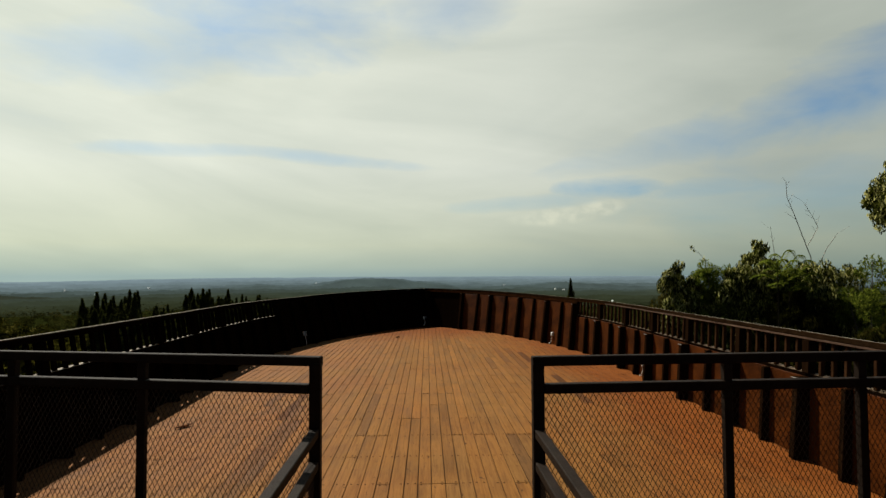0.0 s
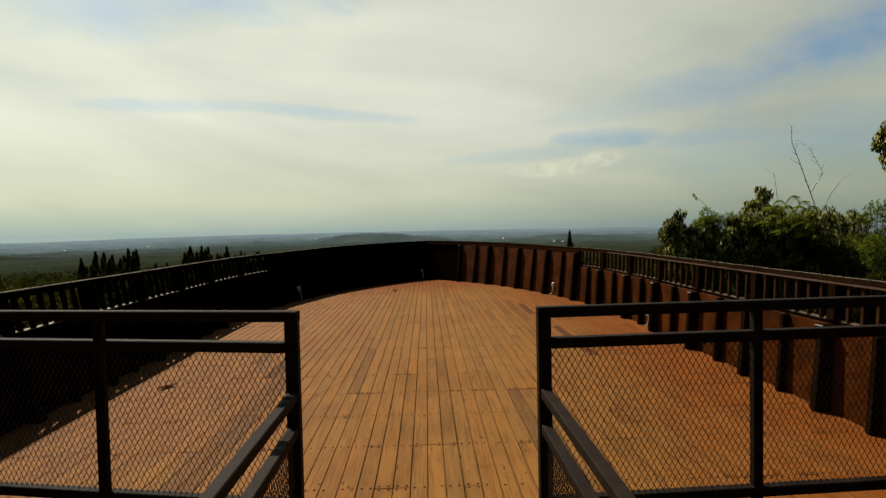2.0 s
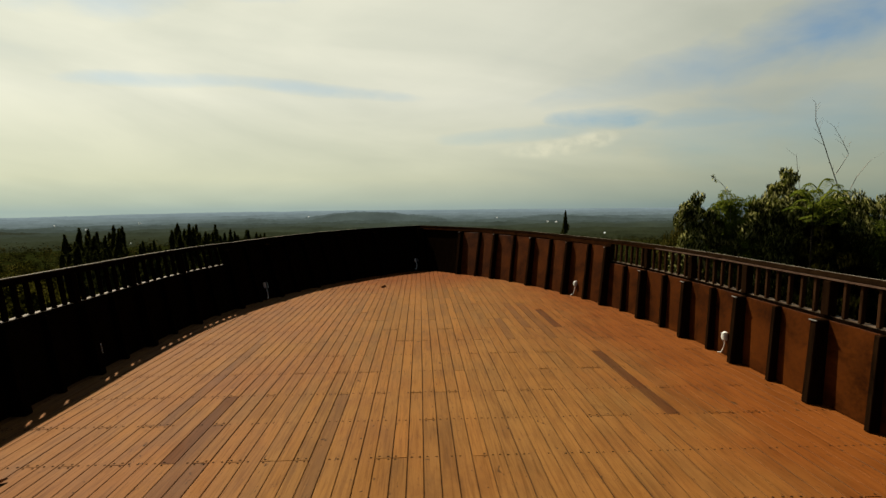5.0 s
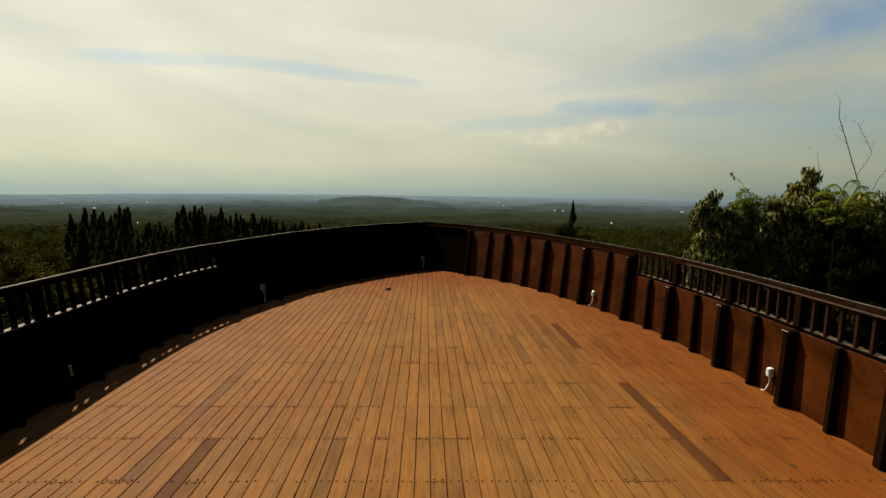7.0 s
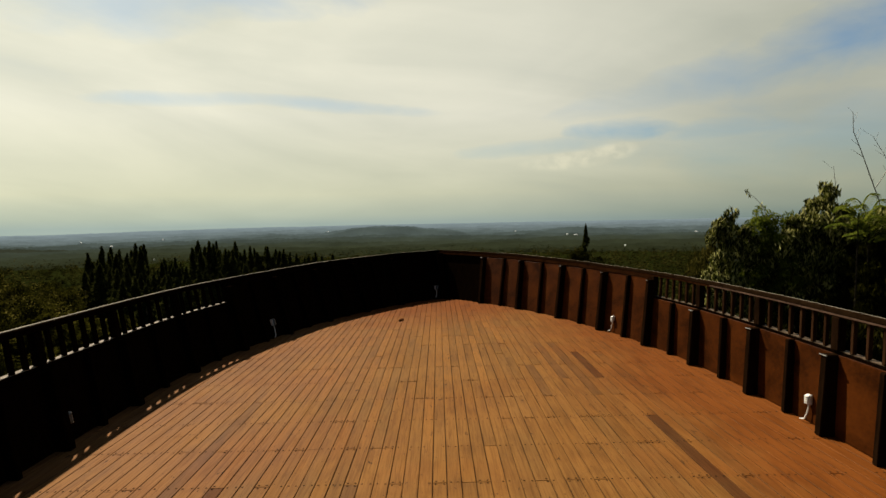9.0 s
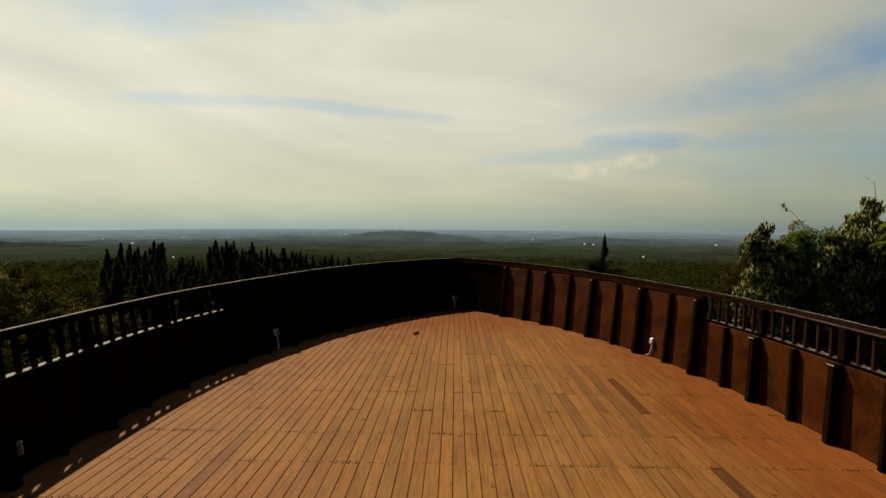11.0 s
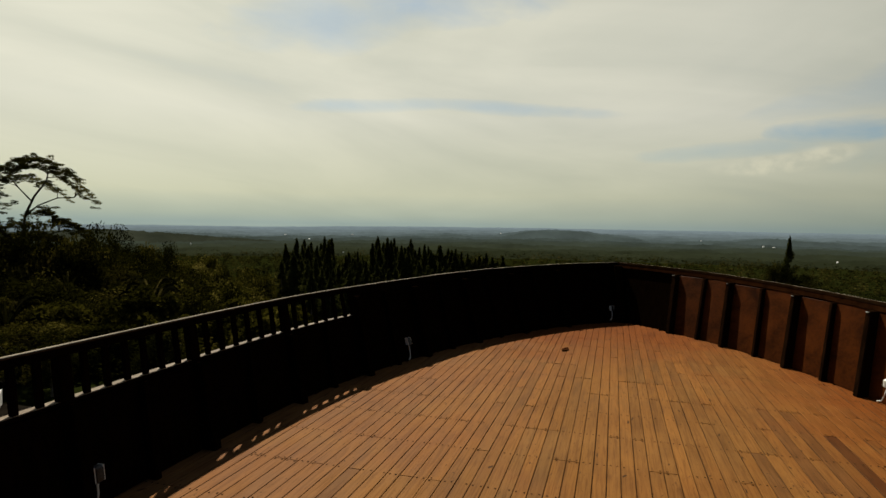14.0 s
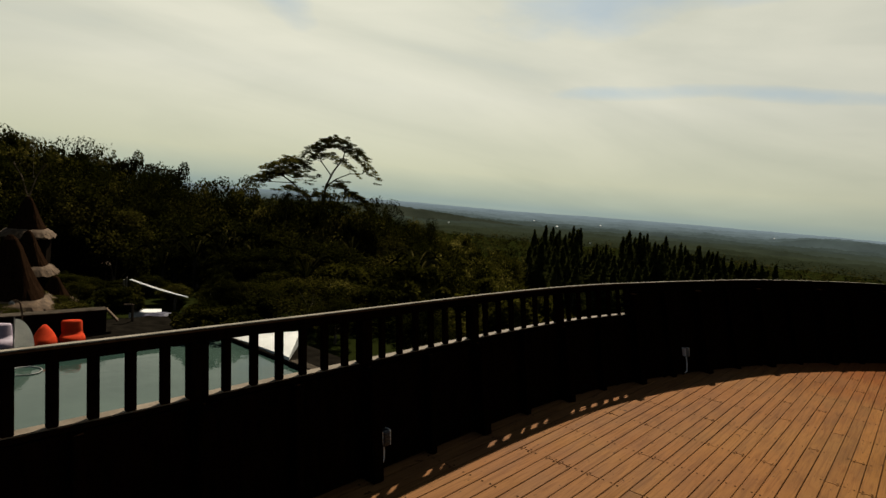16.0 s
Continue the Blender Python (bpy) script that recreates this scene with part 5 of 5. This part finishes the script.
def hut(a, r, el_eave, el_apex, half, mat, label, base=-5.5, horns=True):
    """A hut with a steep sweeping thatched roof and a frayed straw skirt along its eaves."""
    p = spot(a, r, 0)
    eave, apex = spot(a, r, el_eave).z - base, spot(a, r, el_apex).z - base
    thing = empty("thatched_hut", (p.x, p.y, base), label=label, category="hut", group="thatched huts")
    bm = bmesh.new()
    box(bm, (-half * 0.8, -half * 0.8, -0.6), (half * 0.8, half * 0.8, eave), 0.03)
    part("wall", bm, DARKWALL, thing)
    rng = random.Random(int(r))

    def skin(levels, rough, ragged=0.0):
        m, sides, rows = bmesh.new(), 56, []
        for i, (f, wide, z) in enumerate(levels):
            rows.append([])
            for j in range(sides):
                x, y = squarish(2 * math.pi * j / sides, half * wide * (1 + rng.uniform(-rough, rough)))
                rows[-1].append(m.verts.new((x, y, z - (rng.uniform(0, ragged) if f else 0))))
        for u, v in zip(rows, rows[1:]):
            for j in range(sides):
                q = (j + 1) % sides
                m.faces.new((u[j], u[q], v[q], v[j]))
        m.faces.new(rows[0][::-1]), m.faces.new(rows[-1])
        bmesh.ops.recalc_face_normals(m, faces=m.faces)
        return m

    rise = apex - eave
    part("roof", skin([(0, w, eave + rise * f) for f, w in ((0.0, 0.80), (0.10, 0.68), (0.25, 0.55), (0.45, 0.42), (0.65, 0.31), (0.82, 0.22), (0.94, 0.13), (1.0, 0.05))], 0.035), mat, thing)
    part("eave", skin([(0, 0.60, eave + 0.02), (1, 1.02, eave - half * 0.16), (1, 1.07, eave - half * 0.12), (0, 0.86, eave + half * 0.06), (0, 0.70, eave + half * 0.16)], 0.02, 0.10), EAVE, thing, "pale frayed straw eave")
    if horns:
        for lean in (-0.55, 0.55):
            bm = bmesh.new()
            tube(bm, [(0, 0, apex - 0.1), (lean * 0.5, 0, apex + 0.9), (lean * 1.1, 0, apex + 1.5)], 0.03)
            part("finial", bm, EAVE, thing, "thin pale crossed finial")
    thing.rotation_euler = (0, 0, radians(a - 8))


thatch = "small hut with a steep dark thatched roof and straw eaves"
hut(76.0, 24, -11.0, -5.7, 1.45, THATCH, thatch, horns=False)
hut(75.0, 33, -5.4, -2.6, 1.05, THATCH, thatch, base=-4.5)
hut(74.9, 29, -8.3, -5.3, 1.0, THATCH, thatch, horns=False)
hut(73.0, 25.5, -10.9, -8.9, 0.75, THATCH, thatch, horns=False)
hut(70.1, 36, -7.8, -6.9, 0.55, TILE, "tiny hut with a red-brown roof among the trees", base=-4.5, horns=False)


def awning():
    """A thin sagging sheet, seen nearly edge on."""
    thing = empty("awning", (0, 0, 0), label="grey-white sloping canvas awning on thin posts", category="awning")
    bm = bmesh.new()
    rows = []
    for f in np.linspace(0, 1, 9):
        a, el = 67.6 - 4.6 * f, -9.15 - 1.45 * f - 0.12 * math.sin(3.1 * f)
        p, q = spot(a, 25.0, el), spot(a - 0.2, 26.6, el + 0.04 + 0.04 * math.sin(3.1 * f))
        rows.append([bm.verts.new(v) for v in (p, q, q - Vector((0, 0, 0.03)), p - Vector((0, 0, 0.03)))])
    for u, v in zip(rows, rows[1:]):
        for i in range(4):
            bm.faces.new((u[i], u[(i + 1) % 4], v[(i + 1) % 4], v[i]))
    bm.faces.new(rows[0]), bm.faces.new(rows[-1][::-1])
    bmesh.ops.recalc_face_normals(bm, faces=bm.faces)
    part("canvas", bm, GREY_CANVAS, thing)
    for a, el, r in ((68.0, -9.15, 25.0), (67.8, -9.0, 26.5), (63.9, -10.7, 25.0), (63.8, -10.5, 26.5)):
        bm = bmesh.new()
        top = spot(a, r, el)
        bar(bm, top, (top.x, top.y, -5.2), 0.035, 0.04)
        part("post", bm, BARK, thing)


awning()


def low_sunshade(a, el):
    """A white quarter-round sail that stands upright."""
    x, y = place_at(a, el, -3.02)
    thing = empty("sunshade", (x, y, -3.02), label="white quarter-round sail shade standing beside the bean bags", category="sunshade")
    bm = bmesh.new()
    hub = bm.verts.new((-0.12, 0, 0.02))
    rim = [bm.verts.new((-0.12 + 0.42 * math.sin(t), -0.06 * math.sin(2 * t), 0.02 + 0.80 * math.cos(t))) for t in np.linspace(0, 1.57, 10)]
    for p, q in zip(rim, rim[1:]):
        bm.faces.new((hub, p, q))
    bmesh.ops.solidify(bm, geom=bm.faces[:], thickness=0.02)
    part("fabric", bm, CANVAS, thing)
    bm = bmesh.new()
    bar(bm, (-0.14, 0.0, 0.0), (-0.14, 0.0, 0.86), 0.014)
    part("pole", bm, METAL, thing)
    thing.rotation_euler = (0, 0, radians(a))


low_sunshade(75.1, -14.7)


def lamp_post(a, r):
    p = spot(a, r, 0)
    thing = empty("garden_lamp", (p.x, p.y, -3.02), label="thin pale gooseneck garden lamp by the wall", category="lamp")
    bm = bmesh.new()
    tube(bm, [(0, 0, 0), (-0.02, 0, 0.75), (-0.07, 0, 1.0), (-0.15, 0, 1.08), (-0.24, 0, 1.05)], 0.025)
    part("pole", bm, EAVE, thing)
    part("shade", lathe(((-0.05, 0.07, 0.07, 0), (0.0, 0.055, 0.055, 0), (0.04, 0.02, 0.02, 0)), 10), METAL, thing).location = (-0.25, 0, 1.02)
    thing.rotation_euler = (0, 0, radians(a))


lamp_post(75.0, 19.2)


# clutter behind the wall's end: a post, a white crate, a tarpaulin
p = spot(67.2, 21.0, 0)
bm = bmesh.new()
bar(bm, (p.x, p.y, -4.0), (p.x, p.y, spot(67.2, 21, -11.3).z), 0.04, 0.04)
q = spot(67.9, 21.0, -11.3)
bar(bm, q, (p.x, p.y, q.z), 0.03, 0.03)
finish("post", bm, EAVE, None, "weathered post with a short crossbar by the awning", "post")
c = spot(66.2, 22.5, -12.1)
bm = bmesh.new()
box(bm, (-0.5, -0.3, -1.6), (0.5, 0.3, 0.12), 0.02)
ob = finish("crate", bm, CANVAS, None, "long white crate under the awning", "crate")
ob.matrix_world = pose(c.x, c.y, c.z, 0, 0, 66)
c = spot(64.9, 22.0, -12.4)
ob = finish("tarpaulin", lathe(((-1.2, 0.9, 0.6, 0), (-0.1, 0.8, 0.5, 0), (0.08, 0.55, 0.35, 0.03), (0.16, 0.2, 0.15, 0.02)), 14), TARP, None, "crumpled purple tarpaulin over a low heap", "tarpaulin")
ob.matrix_world = pose(c.x, c.y, c.z, 0, 0, 64)


def pool_ramp():
    """A white rendered ramp, three-cornered in plan, that sweeps up from the pool's end."""
    verts, faces = [], []
    steps, prof = 14, ((0.0, 0.0), (0.01, 0.25), (0.25, 0.45), (0.50, 0.65), (0.75, 0.84), (1.0, 1.0))
    n2 = len(prof) + 2
    for i in range(steps + 1):
        f = i / steps
        near = Vector((-16.75 + 2.95 * f, 15.36 + 0.05 * math.sin(f * 3.1), 0))
        far = Vector((-16.70 + 1.55 * f, 15.46 + 1.25 * f, 0))
        h = 0.07 + 0.33 * f
        for d, z in prof:
            p = near.lerp(far, d)
            verts.append((p.x, p.y, -3.03 + h * z))
        verts += [(far.x, far.y, -3.1), (near.x, near.y, -3.1)]
        if i:
            k, m = n2 * i, n2 * (i - 1)
            faces += [(m + j, k + j, k + (j + 1) % n2, m + (j + 1) % n2) for j in range(n2)]
    faces += [tuple(range(n2 - 1, -1, -1)), tuple(n2 * steps + j for j in range(n2))]
    tagged(new("pool_ramp", mesh_of("pool_ramp", verts, faces, CANVAS)), "white rendered ramp sweeping up at the pool's end", "ramp")


pool_ramp()


# a pale ring on the pool, of unknown kind, drawn as a thin tube
bm = bmesh.new()
loop = [(0.34 * math.cos(t) * (1 + 0.06 * math.sin(3 * t)), 0.34 * math.sin(t), 0.012 + 0.006 * math.sin(2 * t)) for t in np.linspace(0, 2 * math.pi, 25)]
tube(bm, loop, 0.018)
finish("hose", bm, GREY_CANVAS, None, "pale ring on the pool, drawn as a thin floating tube", "hose").matrix_world = pose(-16.55, 9.98, POOL_Z)


# ---- deck boards, nails ----
rng = random.Random(21)
shapes = []
for k in range(3):
    me = bpy.data.meshes.new("board")
    b = bmesh.new()
    w = 0.5
    c = 0.035
    prof = [(-w, -0.030), (-w, -0.0035), (-w + c, 0.0), (w - c, 0.0), (w, -0.0035), (w, -0.030)]
    ends = [[b.verts.new((x, y, z)) for x, z in prof] for y in (0.0, 1.0)]
    for i in range(5):
        b.faces.new((ends[0][i], ends[0][i + 1], ends[1][i + 1], ends[1][i]))
    b.faces.new(ends[0][::-1]), b.faces.new(ends[1])
    bmesh.ops.recalc_face_normals(b, faces=b.faces)
    b.to_mesh(me), b.free()
    me.materials.append(DECK)
    shapes.append(me)
NAIL_ROWS = [6.82 + 0.635 * i for i in range(-16, 17)]
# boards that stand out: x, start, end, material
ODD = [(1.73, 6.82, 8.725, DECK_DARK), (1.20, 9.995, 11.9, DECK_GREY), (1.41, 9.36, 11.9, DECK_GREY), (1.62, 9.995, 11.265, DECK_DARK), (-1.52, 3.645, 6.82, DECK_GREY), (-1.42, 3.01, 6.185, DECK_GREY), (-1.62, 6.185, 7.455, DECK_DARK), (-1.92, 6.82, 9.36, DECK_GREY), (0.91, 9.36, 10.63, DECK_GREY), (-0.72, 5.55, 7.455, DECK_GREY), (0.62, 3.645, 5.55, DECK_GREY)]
ODD_AT = {}
pieces, nails = [], []
x = -3.30
while x < 3.05:
    w = BOARD + rng.uniform(-0.004, 0.004)
    x0, x1 = x, x + w
    x = x1
    reach = deck_reach(x0, x1)
    if reach is None:
        continue
    y = -3.2 - rng.uniform(0, 1.6)
    while y < reach - 0.05:
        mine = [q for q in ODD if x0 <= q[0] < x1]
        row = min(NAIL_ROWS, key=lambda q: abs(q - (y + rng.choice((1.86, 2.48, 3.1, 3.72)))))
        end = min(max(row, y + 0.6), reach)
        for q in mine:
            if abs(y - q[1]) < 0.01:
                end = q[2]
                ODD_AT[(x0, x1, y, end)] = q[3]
            elif y < q[1] < end + 0.3:
                end = q[1]
        if reach - end < 0.5:
            end = reach
        pieces.append((x0, x1, max(y, -3.2), end))
        for q in NAIL_ROWS:
            if y + 0.05 < q < end - 0.05 or abs(q - end) < 0.01 and end < reach - 0.05:
                for f in (0.24, 0.76):
                    if rng.random() < 0.22:
                        continue
                    off = -0.022 if abs(q - end) < 0.01 else rng.uniform(-0.006, 0.006)
                    nails.append((x0 + w * f + rng.uniform(-0.004, 0.004), q + off))
                    if off == -0.022:
                        nails.append((x0 + w * f, q + 0.022))
        y = end
near = [p for p in pieces if 2.0 < p[3] and p[2] < 13.0 and abs((p[0] + p[1]) / 2) < 3.3]
near = sorted(near, key=lambda p: abs((p[2] + p[3]) / 2 - 7.0) + 0.35 * abs(p[0]))[:290]
chosen = set(near)
chosen |= set(ODD_AT)
GAP = 0.0035
odd_shapes = {}
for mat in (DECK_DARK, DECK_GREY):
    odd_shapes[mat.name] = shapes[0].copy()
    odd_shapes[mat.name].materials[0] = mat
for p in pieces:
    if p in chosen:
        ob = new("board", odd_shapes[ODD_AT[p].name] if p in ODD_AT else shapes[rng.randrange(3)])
        ob.parent = floor
        ob.location = ((p[0] + p[1]) / 2, p[2] + 0.0025, rng.uniform(-0.0015, 0.0))
        ob.scale = (p[1] - p[0] - rng.uniform(0.0010, 0.0048), p[3] - p[2] - 0.008, 1)
verts, faces = [], []
for p in pieces:
    if p not in chosen:
        k = len(verts)
        GAP = rng.uniform(0.0010, 0.0048)
        dz = rng.uniform(-0.0015, 0.0)
        for y in (p[2] + 0.003, p[3] - 0.003):
            for xx, z in ((p[0] + GAP / 2, -0.03), (p[0] + GAP / 2, -0.0035), (p[0] + GAP / 2 + 0.0035, 0), (p[1] - GAP / 2 - 0.0035, 0), (p[1] - GAP / 2, -0.0035), (p[1] - GAP / 2, -0.03)):
                verts.append((xx, y, z + dz))
        faces += [(k + i, k + i + 1, k + 7 + i, k + 6 + i) for i in range(5)] + [tuple(k + i for i in range(5, -1, -1)), tuple(k + 6 + i for i in range(6))]
ob = new("more_boards", mesh_of("more_boards", verts, faces, DECK_FAR))
ob.parent = floor
tagged(ob, kind="stuff")
verts, faces = [], []
for nx, ny in nails:
    k = len(verts)
    verts += [(nx + 0.0078 * math.cos(t), ny + 0.0078 * math.sin(t), 0.0012) for t in (math.pi * i / 3 for i in range(6))]
    faces.append(tuple(range(k, k + 6)))
ob = new("nails", mesh_of("nails", verts, faces, NAIL))
ob.parent = floor
tagged(ob, kind="stuff")
